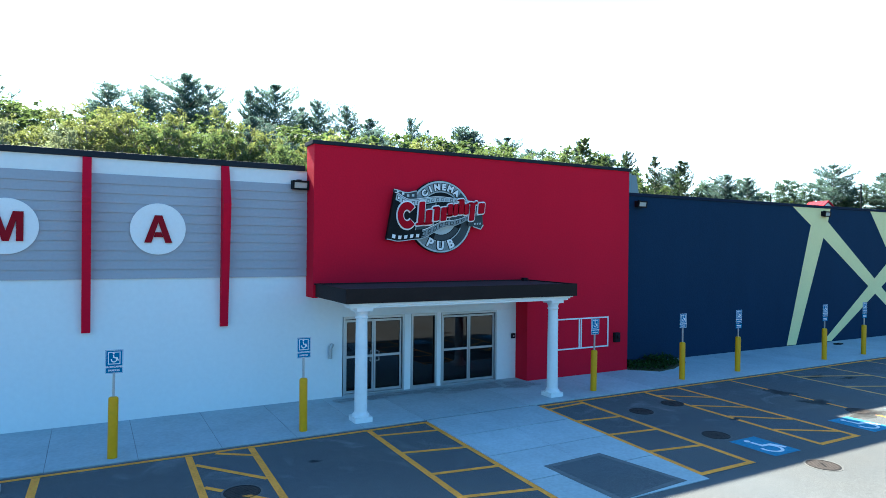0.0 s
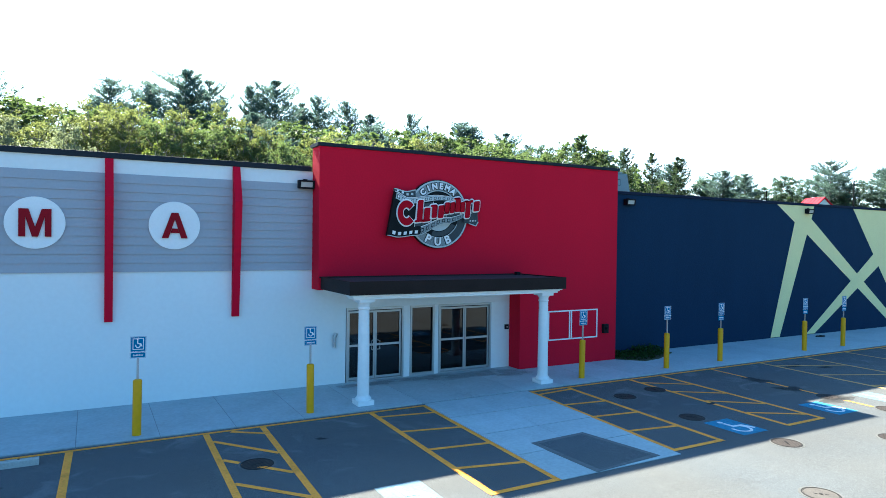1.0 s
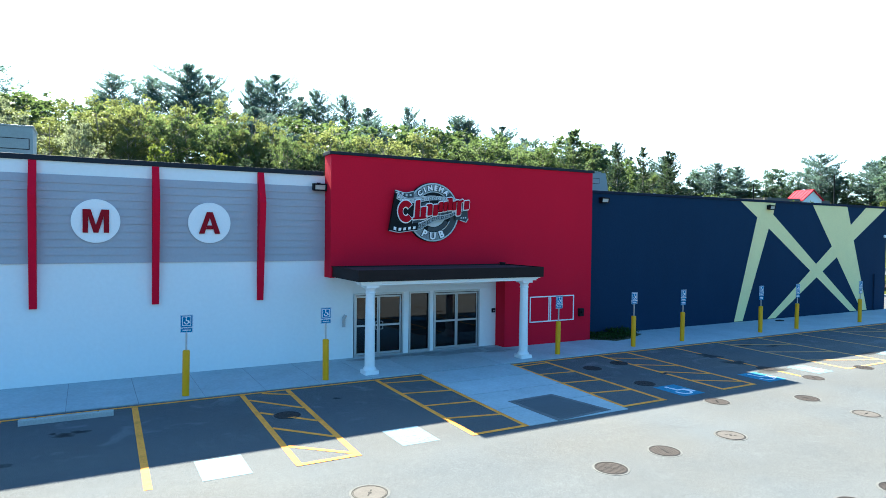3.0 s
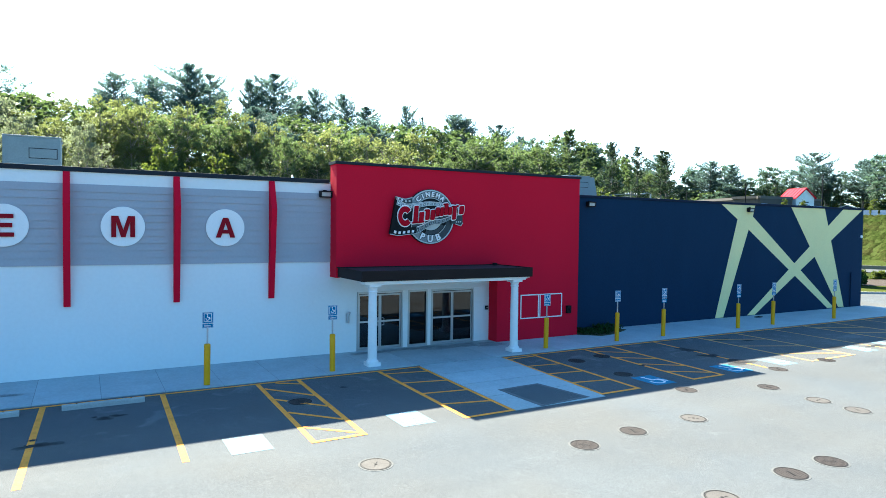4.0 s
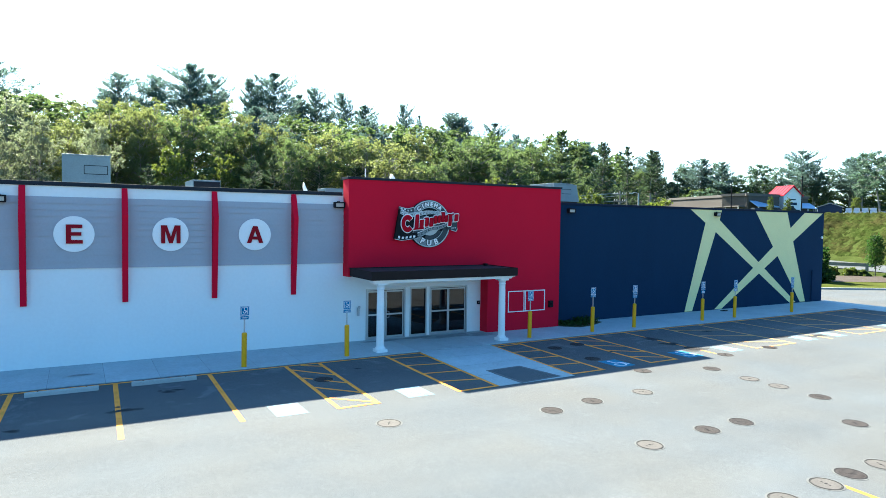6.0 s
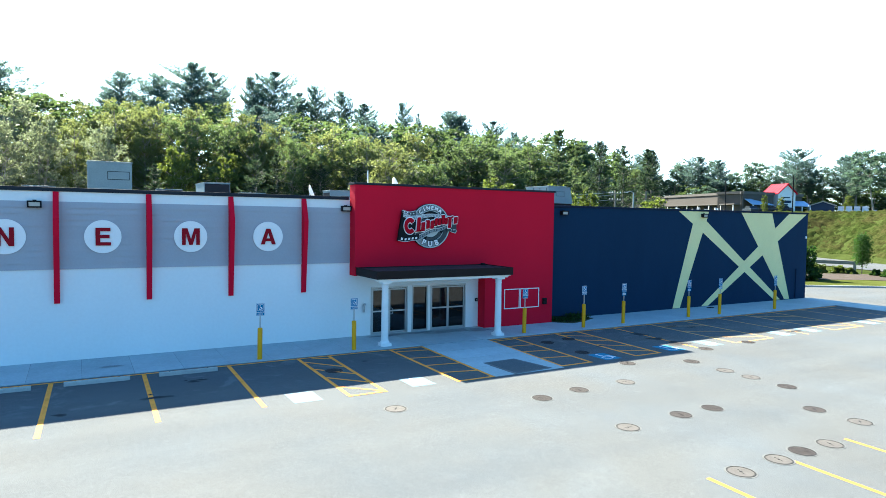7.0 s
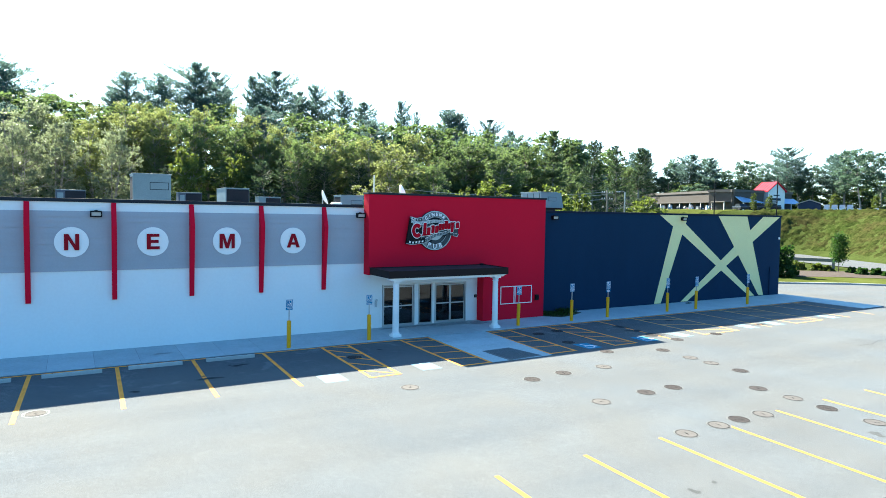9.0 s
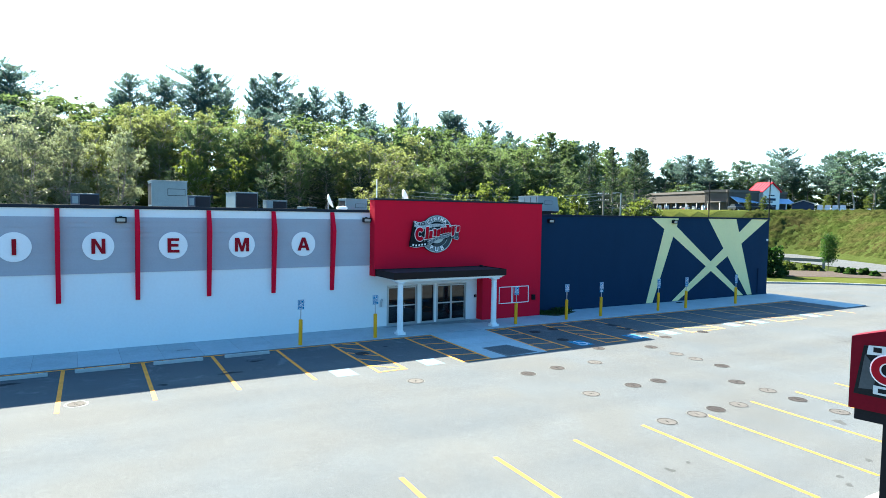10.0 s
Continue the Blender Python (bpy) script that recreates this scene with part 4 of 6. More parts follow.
def sign_post(x, y, extra, tilt=0.0):
    words = "yellow bollard with a blue accessible parking sign"
    p = thing("parking_sign", words + (" and lower plate" if extra else ""), "parking sign", "parking signs along the pavement", (x, y, SIDE))
    part("sleeve", lathe([(0.088, 0.0), (0.088, 1.125), (0.082, 1.148), (0.055, 1.163), (0.022, 1.168)], 20), YELLOW, p, "yellow plastic sleeve", True)
    part("post", boxes((-0.022, 0.022, -0.013, 0.013, 1.16, 2.04)), STEEL, p, "galvanised steel post")
    top = 2.06
    pl = part("sign_plate", boxes((-0.152, 0.152, -0.020, -0.015, top - 0.45, top), bevel=0.002), SIGNBLUE, p, "blue and white sign")
    part("sign_border", boxes((-0.146, -0.138, -0.022, -0.0205, top - 0.444, top - 0.006), (0.138, 0.146, -0.022, -0.0205, top - 0.444, top - 0.006), (-0.138, 0.138, -0.022, -0.0205, top - 0.444, top - 0.437), (-0.138, 0.138, -0.022, -0.0205, top - 0.013, top - 0.006)), SIGNWHITE, pl)
    fx, f0, f1 = 0.105, top - 0.275, top - 0.04
    part("symbol_frame", boxes((-fx, -fx + 0.014, -0.022, -0.0205, f0, f1), (fx - 0.014, fx, -0.022, -0.0205, f0, f1), (-fx + 0.014, fx - 0.014, -0.022, -0.0205, f0, f0 + 0.014), (-fx + 0.014, fx - 0.014, -0.022, -0.0205, f1 - 0.014, f1)), SIGNWHITE, pl)
    holder = part("symbol", boxes((-0.001, 0.001, -0.0207, -0.0203, -0.001, 0.001)), SIGNWHITE, pl, "white access symbol")
    holder.location = (0, 0, top - 0.155)
    bm = bmesh.new()
    s, yy = 0.20, -0.0235
    for b in (annulus(-0.02 * s, -0.16 * s, 0.17 * s, 0.27 * s, 0.003, yy, 20, -200, 70), prism([(-0.12 * s, 0.30 * s), (-0.02 * s, 0.30 * s), (0.01 * s, 0.09 * s), (0.27 * s, 0.07 * s), (0.40 * s, -0.25 * s), (0.30 * s, -0.28 * s), (0.20 * s, -0.03 * s), (-0.09 * s, 0.0)], 0.003, "y", yy - 0.0015), prism(ring_outline(-0.06 * s, 0.42 * s, 0.085 * s, 14), 0.003, "y", yy)):
        me = bpy.data.meshes.new("tmp")
        b.to_mesh(me)
        b.free()
        bm.from_mesh(me)
        bpy.data.meshes.remove(me)
    bm.to_mesh(holder.data)
    bm.free()
    holder.data.materials.clear()
    holder.data.materials.append(SIGNWHITE)
    for me, z in zip(WRITING, (top - 0.325, top - 0.392)):
        w = part("writing", me, SIGNWHITE, pl, "white lettering")
        w.location = (0, -0.0222, z)
    if extra:
        e = part("lower_plate", boxes((-0.152, 0.152, -0.020, -0.015, top - 0.62, top - 0.47), bevel=0.002), SIGNBLUE, p, "small blue lower plate")
        for z in (top - 0.52, top - 0.575):
            part("bar", boxes((-0.11, 0.11, -0.022, -0.0205, z - 0.012, z + 0.012)), SIGNWHITE, e)
    p.rotation_euler = (0, radians(tilt), 0)
    for k in range(2):
        part("bolt", prism(ring_outline(0, top - 0.02 - 0.41 * k, 0.008, 8), 0.004, "y", -0.025), STEEL, pl)


for x, y, extra, tilt in ((0.22, 13.14, False, 0.6), (3.96, 13.24, False, -0.3), (12.50, 13.40, False, 0.8), (16.13, 13.37, False, 0.2), (18.90, 13.44, True, 0.5), (23.97, 13.50, True, 0.0), (26.62, 13.50, True, 0.7), (31.84, 13.48, True, -0.4)):
    sign_post(x, y, extra, tilt)

# ---- paint on the lot ----


def stripe(parent, pts, width, material=LINE, name="stripe", lift=0.004):
    """A painted stripe through two points, following the fall of the lot."""
    a, b = (Vector((*p, 0)) for p in pts)
    d = (b - a).normalized()
    nrm = Vector((-d.y, d.x, 0)) * width / 2
    bm = bmesh.new()
    n = max(1, int((b - a).length / 1.0))
    rows = []
    for k in range(n + 1):
        p = a.lerp(b, k / n)
        rows.append([bm.verts.new((q.x, q.y, gz(q.y) + lift)) for q in (p - nrm, p + nrm)])
    for r0, r1 in zip(rows, rows[1:]):
        f = bm.faces.new((r0[0], r1[0], r1[1], r0[1]))
    bmesh.ops.recalc_face_normals(bm, faces=bm.faces)
    if bm.faces[:][0].normal.z < 0:
        bmesh.ops.reverse_faces(bm, faces=bm.faces)
    return part(name, bm, material, parent)


def marking(label, group=""):
    return thing("road_marking", label, "road marking", group, kind="structure")


YK = 12.72
kerb_line = marking("long yellow line along the pavement edge")
for a, b in ((-14, 6.80), (10.02, 37.3)):
    stripe(kerb_line, ((a, YK), (b, YK)), 0.11, name="kerb_stripe", lift=0.005)


def hatch(left, right, bars, y1, label, paint=LINE, extra=()):
    """A hatched aisle. left and right: the x of its lines at the pavement and at the open end; bars: their y at both lines."""
    m = marking(label, "hatched aisles")

    def line_x(side, y):
        return side[1] + (side[0] - side[1]) * (y - y1) / (YK - y1)

    for side in (left, right):
        stripe(m, ((side[0], YK - 0.06), (side[1], y1)), 0.13, paint)
    for ya, yb in bars:
        stripe(m, ((line_x(left, ya) + 0.06, ya), (line_x(right, yb) - 0.06, yb)), 0.11, paint, lift=0.006)
    for pts in extra:
        stripe(m, pts, 0.11, paint, lift=0.006)
    stripe(m, ((left[1] - 0.06, y1), (right[1] + 0.06, y1)), 0.12, paint, lift=0.008)


LBL = "yellow hatched access aisle painted on the asphalt"
hatch((1.52, 1.40), (2.71, 2.54), ((12.1, 10.8), (10.87, 9.65), (9.57, 8.42), (8.28, 7.33)), 7.18, LBL, extra=(((2.02, 12.62), (2.70, 12.15)),))
hatch((5.29, 5.18), (6.75, 6.55), ((12.26, 12.05), (10.98, 10.72), (9.66, 9.48), (8.50, 8.22)), 7.22, LBL)
hatch((10.08, 9.68), (11.36, 11.10), ((12.38, 12.5), (11.2, 11.05), (10.02, 9.86), (8.78, 8.58)), 7.40, LBL)
hatch((13.78, 13.50), (15.12, 14.84), ((12.2, 11.4), (11.0, 10.2), (9.85, 8.95), (8.6, 7.85)), 7.45, LBL)
hatch((20.05, 19.66), (22.62, 22.30), ((12.1, 11.1), (10.5, 9.4), (8.9, 7.8)), 7.45, LBL, LINEF)
hatch((27.75, 27.45), (30.35, 30.05), ((12.1, 11.1), (10.5, 9.4), (8.9, 7.8)), 7.45, LBL, LINEF)
for x, y1 in ((-1.05, 7.2), (-3.76, 7.13), (-6.38, 7.1), (-9.08, 6.96), (-11.75, 7.0)):
    m = marking("yellow parking stall line on the asphalt", "stall lines")
    stripe(m, ((x + 0.07, YK - 0.06), (x - 0.06, y1)), 0.135)
for x in (17.3, 25.1, 32.9, 35.6):
    m = marking("thin yellow parking stall line on the asphalt", "stall lines")
    stripe(m, ((x + 0.18, YK - 0.06), (x - 0.16, 7.3)), 0.10, LINEF if x > 20 else LINE)
for x in (-2.12, 0.56, 3.22, 5.88, 8.47, 11.08, 13.66, 16.2):
    m = marking("pale yellow line of the open parking row", "row lines")
    stripe(m, ((x, -1.72), (x - 0.16, -7.0)), 0.125, LINEW)


def quad(x0, x1, y0, y1, material, lift, name, parent):
    bm = bmesh.new()
    bm.faces.new([bm.verts.new((x, y, gz(y) + lift)) for x, y in ((x0, y0), (x1, y0), (x1, y1), (x0, y1))])
    return part(name, bm, material, parent)


# squares lying in the sun get the blue with glare painted in
for x0, y0, paler in ((-0.27, 7.16, True), (3.53, 7.24, True), (11.86, 7.40, False), (15.52, 7.42, False), (18.0, 7.42, True), (23.4, 7.5, True), (25.7, 7.5, True), (31.2, 7.5, True)):
    m = marking("square blue accessible parking symbol painted on the asphalt" if not paler else "worn accessible parking square, sun glare painted into its blue", "pavement symbols")
    quad(x0, x0 + 0.84, y0, y0 + 1.07, PAVEBLUE if not paler else PAVESUN, 0.004, "field", m)
    cx, cy = x0 + 0.42, y0 + 0.52
    s, zz = 0.95, gz(cy) + 0.006
    sm = PAVEWHITE
    if y0 > 7.2:
        bm = annulus(cx - 0.02 * s, cy - 0.16 * s, 0.19 * s, 0.26 * s, 0.003, zz, 24, -200, 70, "z")
        part("symbol_wheel", bm, sm, m, "white symbol")
        part("symbol_stroke", prism([(cx + s * a, cy + s * b) for a, b in ((-0.11, 0.30), (-0.02, 0.30), (0.01, 0.08), (0.27, 0.06), (0.39, -0.25), (0.30, -0.28), (0.20, -0.03), (-0.09, 0.0))], 0.003, "z", zz + 0.0015), sm, m, "white symbol")
        part("symbol_dot", prism(ring_outline(cx - 0.06 * s, cy + 0.40 * s, 0.07 * s, 16), 0.003, "z", zz), sm, m, "white symbol")

# asphalt patch in the apron
patch = structure("asphalt_patch", prism([(7.45, 8.93), (8.68, 9.02), (9.0, 7.40), (7.53, 7.22)], 0.012, "z", 0.012), PATCH, "dark asphalt patch in the entrance apron", "patch")
structure("patch_border", prism([(7.32, 9.05), (8.80, 9.14), (9.14, 7.28), (7.40, 7.16)], 0.011, "z", 0.010), mat("worn patch edge", (0.13, 0.14, 0.14), 0.9, var=0.3, scale=3), "worn grey border round the asphalt patch", "patch")

# wheel stops
stop = thing("wheel_stop", "low pale concrete wheel stop at the head of a stall", "wheel stop", "wheel stops")
part("block", prism([(-0.075, 0), (-0.06, 0.10), (-0.035, 0.125), (0.035, 0.125), (0.06, 0.10), (0.075, 0)], 1.83, "x", -0.915), CURB, stop)
for k in (-0.6, 0.6):
    part("spike", tube(bmesh.new(), [(k, 0, 0.12), (k, 0, 0.131)], [0.02, 0.02], 8), IRON, stop)
stop.location = (-2.36, 12.20, 0.0)
for x, y in ((-5.05, 12.08), (-7.72, 12.02), (-10.40, 11.95)):
    copy_thing(stop, pose(x, y + 0.08, 0.0))

# manhole and cleanout covers


def cover(x, y, r, pale):
    c = thing("manhole_cover", "round pale worn utility cover set in the asphalt" if pale else "round dark iron utility cover set in the asphalt", "manhole cover", "utility covers", (x, y, gz(y)))
    part("collar", annulus(0, 0, r * 0.97, r * 1.12, 0.005, 0, 32, axis="z"), DUST, c, "dusty worn asphalt collar")
    part("rim", annulus(0, 0, r * 0.93, r * 0.985, 0.010, 0, 32, axis="z"), IRON, c)
    part("seat_ring", annulus(0, 0, r * 0.865, r * 0.895, 0.010, 0, 32, axis="z"), IRON, c)
    part("lid", prism(ring_outline(0, 0, r * 0.92, 32), 0.008, "z", 0), IRONP if pale else LIDD, c)
    if pale:
        part("cap", prism(ring_outline(0, 0, r * 0.10, 14), 0.014, "z", 0), IRON, c)
        for k in (-0.30, 0.28):
            part("slot", boxes((-0.012, 0.012, k * r - 0.03, k * r + 0.03, 0.004, 0.0105)), IRON, c)
    else:
        for k in range(-3, 4):
            w = r * 0.8 * math.sqrt(1 - (k / 4.2) ** 2)
            part("rib", boxes((-w, w, k * r * 0.21 - 0.004, k * r * 0.21 + 0.004, 0.005, 0.0105)), IRON, c)
        for k in range(-2, 3):
            part("bar", boxes((k * 0.05 - 0.014, k * 0.05 + 0.014, -0.025, 0.025, 0.005, 0.0125)), IRON, c)
    c.rotation_euler = (Matrix.Rotation(math.atan(0.012), 3, "X") @ Matrix.Rotation(random.uniform(0, 3), 3, "Z")).to_euler()


for x, y, pale in ((2.06, 5.4, 1), (6.43, 4.42, 0), (8.05, 4.62, 0), (10.12, 4.66, 1), (6.77, 1.33, 1), (8.91, 1.44, 0), (10.25, 1.45, 0), (12.2, 6.6, 0), (14.69, 5.75, 0), (14.62, 4.24, 1), (14.61, 3.22, 1), (14.57, 1.9, 0), (12.87, 0.02, 0), (12.87, -1.22, 1)):
    cover(x, y + 0.05, 0.305, pale)
for x, y, pale in ((12.78, -2.37, 0), (12.69, -3.81, 1), (6.81, -1.89, 1), (8.24, -1.84, 1), (9.24, -1.78, 0), (10.36, -1.81, 1), (17.26, 7.1, 0), (20.3, 7.25, 0), (12.08, 11.12, 0), (12.02, 8.87, 0), (13.46, 11.35, 0), (2.07, 10.32, 0), (17.18, 8.6, 0)):
    cover(x, y + 0.05, 0.305, pale)

cover(-8.62, 7.75, 0.26, 0)

# long crack across the lot
crack = [(24.0 + 0.6 * k, 2.42 + 0.055 * k + 0.08 * math.sin(2.1 * k) + 0.05 * math.sin(5.3 * k)) for k in range(14)]
bm = bmesh.new()
rows = [[bm.verts.new((x, y + s * (0.010 + 0.006 * math.sin(3.7 * k)), gz(y) + 0.0035)) for s in (-1, 1)] for k, (x, y) in enumerate(crack)]
for a, b in zip(rows, rows[1:]):
    bm.faces.new((a[0], b[0], b[1], a[1]))
structure("crack", bm, OIL, "thin dark crack running across the asphalt", "crack")

# white painted ring round one cover
structure("painted_ring", annulus(-8.62, 7.75, 0.32, 0.345, 0.004, gz(7.7), 32, axis="z"), CURB, "worn white paint ring round a utility cover", "road marking")


# oil stains behind the wheel stops, darker towards their middle
def oil_stain(x, y, rx, ry, seed, lift=0.0035, materials=(), name="oil_stain", label="dark oil stain soaked into the asphalt"):
    st = thing(name, label, "stain", kind="structure")
    for ring, (grow, material) in enumerate(zip((1.35, 1.0, 0.65), materials)):
        g = np.random.default_rng(seed)
        ph = g.uniform(0, 6.28, 4) + 0.25 * ring
        bm = bmesh.new()
        vs = []
        for k in range(40):
            a = 2 * math.pi * k / 40
            q = grow * (1 + 0.22 * math.sin(2 * a + ph[0]) + 0.16 * math.sin(3 * a + ph[1]) + 0.10 * math.sin(7 * a + ph[2]) + 0.07 * math.sin(11 * a + ph[3]))
            px, py = x + rx * q * math.cos(a), y + ry * q * math.sin(a)
            vs.append(bm.verts.new((px, py, (gz(py) if lift < 0.03 else 0) + lift + 0.001 * ring)))
        bm.faces.new(vs)
        part("film", bm, material, st)


for k, (x, y, rx, ry) in enumerate(((-2.39, 11.0, 0.16, 0.10), (-2.1, 11.12, 0.12, 0.09), (-2.6, 11.2, 0.06, 0.05), (-3.62, 9.55, 0.28, 0.13), (-6.0, 8.9, 0.13, 0.09), (-3.75, 9.95, 0.08, 0.06), (-10.7, 11.3, 0.3, 0.16), (-1.9, 12.3, 0.14, 0.1), (17.35, 10.9, 0.26, 0.30), (17.2, 9.7, 0.22, 0.26), (16.9, 9.9, 0.10, 0.14), (17.15, 8.45, 0.4, 0.3), (3.6, 11.3, 0.09, 0.06), (3.95, -4.37, 0.07, 0.09), (4.74, -4.26, 0.06, 0.04), (7.36, -6.57, 0.08, 0.05), (7.08, -6.94, 0.07, 0.06), (11.63, -4.31, 0.12, 0.14), (9.14, -6.36, 0.08, 0.06), (13.6, 9.6, 0.10, 0.08), (20.6, 11.8, 0.45, 0.10), (21.4, 11.2, 0.3, 0.08), (23.3, 8.6, 0.4, 0.14), (25.2, 8.1, 0.4, 0.14))):
    oil_stain(x, y, rx, ry, 300 + k, materials=(FAINT2, FAINT) if y < 0 else (OIL2, OIL1, OIL), label="faint grey stain on the open asphalt" if y < 0 else "dark oil stain soaked into the asphalt")
# trodden dirt; by the doors the canopy's shade is painted into it
for k, (x, y, rx, ry) in enumerate(((10.0, 15.25, 1.05, 0.36), (11.0, 15.0, 0.55, 0.30), (8.0, 15.48, 0.8, 0.22), (6.4, 15.42, 0.6, 0.20), (-4.6, 14.2, 0.22, 0.09))):
    oil_stain(x, y, rx, ry, 400 + k, SIDE + 0.006 + 0.0025 * k, (DIRTSHADE2, DIRTSHADE), "dirt_stain", "darker trodden pavement patch with shade painted in")

# ---- roof units ----
ROOF = 5.75


def roof_unit(x, y, sx, sy, sz, hood=False, base=0.25):
    u = thing("rooftop_unit", "gray sheet metal air handling unit on the flat roof", "rooftop unit", "rooftop units", (x, y, ROOF))
    part("curb", boxes((-sx / 2 + 0.08, sx / 2 - 0.08, -sy / 2 + 0.08, sy / 2 - 0.08, 0, base)), BLACK, u)
    part("cabinet", boxes((-sx / 2, sx / 2, -sy / 2, sy / 2, base, base + sz), bevel=0.015), HVACM, u, "gray sheet metal cabinet")
    part("lid", boxes((-sx / 2 - 0.03, sx / 2 + 0.03, -sy / 2 - 0.03, sy / 2 + 0.03, base + sz, base + sz + 0.05), bevel=0.01), HVACM, u)
    part("panel", boxes((sx * -0.05, sx * 0.43, -sy / 2 - 0.015, -sy / 2, base + sz * 0.46, base + sz * 0.70), bevel=0.005), HVACM, u)
    part("panel_gap", boxes((sx * -0.065, sx * 0.445, -sy / 2 - 0.006, -sy / 2, base + sz * 0.44, base + sz * 0.72)), HVACD, u)
    if not hood:
        part("coil", boxes((-sx / 2 - 0.012, -sx / 2, -sy / 2 + 0.1, sy / 2 - 0.1, base + 0.1, base + sz - 0.1)), HVACD, u, "dark coil face")
        part("corner_post", boxes((-sx / 2 - 0.02, -sx / 2 + 0.05, -sy / 2 - 0.02, -sy / 2 + 0.05, base, base + sz)), HVACM, u)
    else:
        part("hood", prism([(sx / 2, base), (sx / 2 + 0.60, base), (sx / 2 + 0.38, base + sz), (sx / 2, base + sz)], sy * 0.96, "y", -sy * 0.48), HVACM, u, "sloping intake hood")
        part("hood_foot", boxes((sx / 2, sx / 2 + 0.56, -sy * 0.44, sy * 0.44, base - 0.12, base)), BLACK, u)
        for k in range(3):
            part("side_seam", boxes((-sx / 2 - 0.012, -sx / 2, -sy / 2 + 0.15 + 0.65 * k, -sy / 2 + 0.18 + 0.65 * k, base + 0.06, base + sz - 0.06)), HVACD, u)


def coil_unit(x, y, sx, sy, sz, metal=HVACN, coil=-0.18):
    """A condenser with a dark coil front."""
    u = thing("condenser_unit", "gray condenser with a dark coil side on the flat roof", "condenser", "rooftop units", (x, y, ROOF))
    part("cabinet", boxes((-sx / 2, sx / 2, -sy / 2, sy / 2, 0.15, 0.15 + sz), bevel=0.015), metal, u)
    part("service_panel", boxes((-sx * 0.44, -sx * 0.24, -sy / 2 - 0.009, -sy / 2, 0.15 + sz * 0.4, 0.15 + sz * 0.85), bevel=0.004), HVACM, u)
    part("coil", boxes((sx * coil, sx / 2 - 0.03, -sy / 2 - 0.014, -sy / 2, 0.2, 0.1 + sz)), HVACD, u, "dark coil face")
    part("skid", boxes((-sx / 2 + 0.05, sx / 2 - 0.05, -sy / 2 + 0.05, sy / 2 - 0.05, 0, 0.15)), BLACK, u)
    part("lid", boxes((-sx / 2 - 0.02, sx / 2 + 0.02, -sy / 2 - 0.02, sy / 2 + 0.02, 0.15 + sz, 0.19 + sz), bevel=0.008), HVACM, u)


roof_unit(-4.30, 21.2, 1.66, 1.8, 1.29, base=0.44)
coil_unit(-7.7, 40.0, 1.85, 1.2, 1.20)
coil_unit(0.3, 40.0, 1.7, 1.2, 1.25)
coil_unit(1.92, 32.0, 1.54, 3.0, 1.40, HVACM, -0.46)
coil_unit(4.6, 33.0, 1.55, 1.0, 0.92, HVACM)
coil_unit(6.07, 30.0, 1.1, 1.0, 0.46, HVACM)
roof_unit(9.17, 28.9, 1.66, 1.4, 1.08, base=0.15)
roof_unit(19.83, 21.1, 1.36, 2.2, 1.00, hood=True, base=0.60)


def dish(x, y, z, r, turn):
    d = thing("satellite_dish", "white satellite dish on the flat roof", "satellite dish", "satellite dishes", (x, y, ROOF))
    part("mast", tube(bmesh.new(), [(0, 0, 0), (0, 0, z - ROOF)], [0.035, 0.035], 8), STEEL, d)
    bm = lathe([(0.03, 0.0), (r * 0.5, 0.04), (r * 0.85, 0.12), (r, 0.18), (r * 0.98, 0.20), (r * 0.8, 0.14), (r * 0.4, 0.06), (0.02, 0.03)], 24)
    bm.transform(Matrix.Translation((0, 0, z - ROOF)) @ Matrix.Rotation(radians(turn), 4, "Z") @ Matrix.Rotation(radians(68), 4, "X"))
    part("bowl", bm, TRIM, d, "white shallow bowl", True)
    part("arm", tube(bmesh.new(), [(0, 0, z - ROOF - 0.1), (0.35 * math.sin(radians(turn)), -0.35 * math.cos(radians(turn)), z - ROOF + 0.05)], [0.015, 0.015], 6), STEEL, d)


dish(6.80, 27.6, 6.75, 0.50, 75)
dish(9.68, 21.83, 7.10, 0.42, 80)
fan = thing("roof_fan", "low pale roof exhaust fan with stacked rings", "exhaust fan", at=(6.6, 24.5, ROOF))
part("body", lathe([(0.30, 0), (0.30, 0.35), (0.42, 0.38), (0.42, 0.46), (0.30, 0.50), (0.38, 0.56), (0.32, 0.66), (0.12, 0.70)], 20), TRIM, fan, smooth=True)
part("curb", boxes((-0.4, 0.4, -0.4, 0.4, 0, 0.12)), STEEL, fan)
mast = thing("antenna_mast", "slim white mast on the roof", "mast", at=(13.1, 33.4, ROOF))
part("pole", tube(bmesh.new(), [(0, 0, 0), (0, 0, 3.05)], [0.05, 0.04], 10), TRIM, mast)
part("foot", boxes((-0.15, 0.15, -0.15, 0.15, 0, 0.06)), STEEL, mast)

# ---- planting bed beside the red block ----
bed = structure("planting_bed", prism([(15.72, 16.13), (15.72, 15.25), (16.45, 14.55), (17.3, 14.70), (18.65, 15.35), (18.3, 16.13)], 0.03, "z", SIDE - 0.005), SOIL, "dark soil bed with low weeds by the wall", "planting bed")

# ---- plants ----


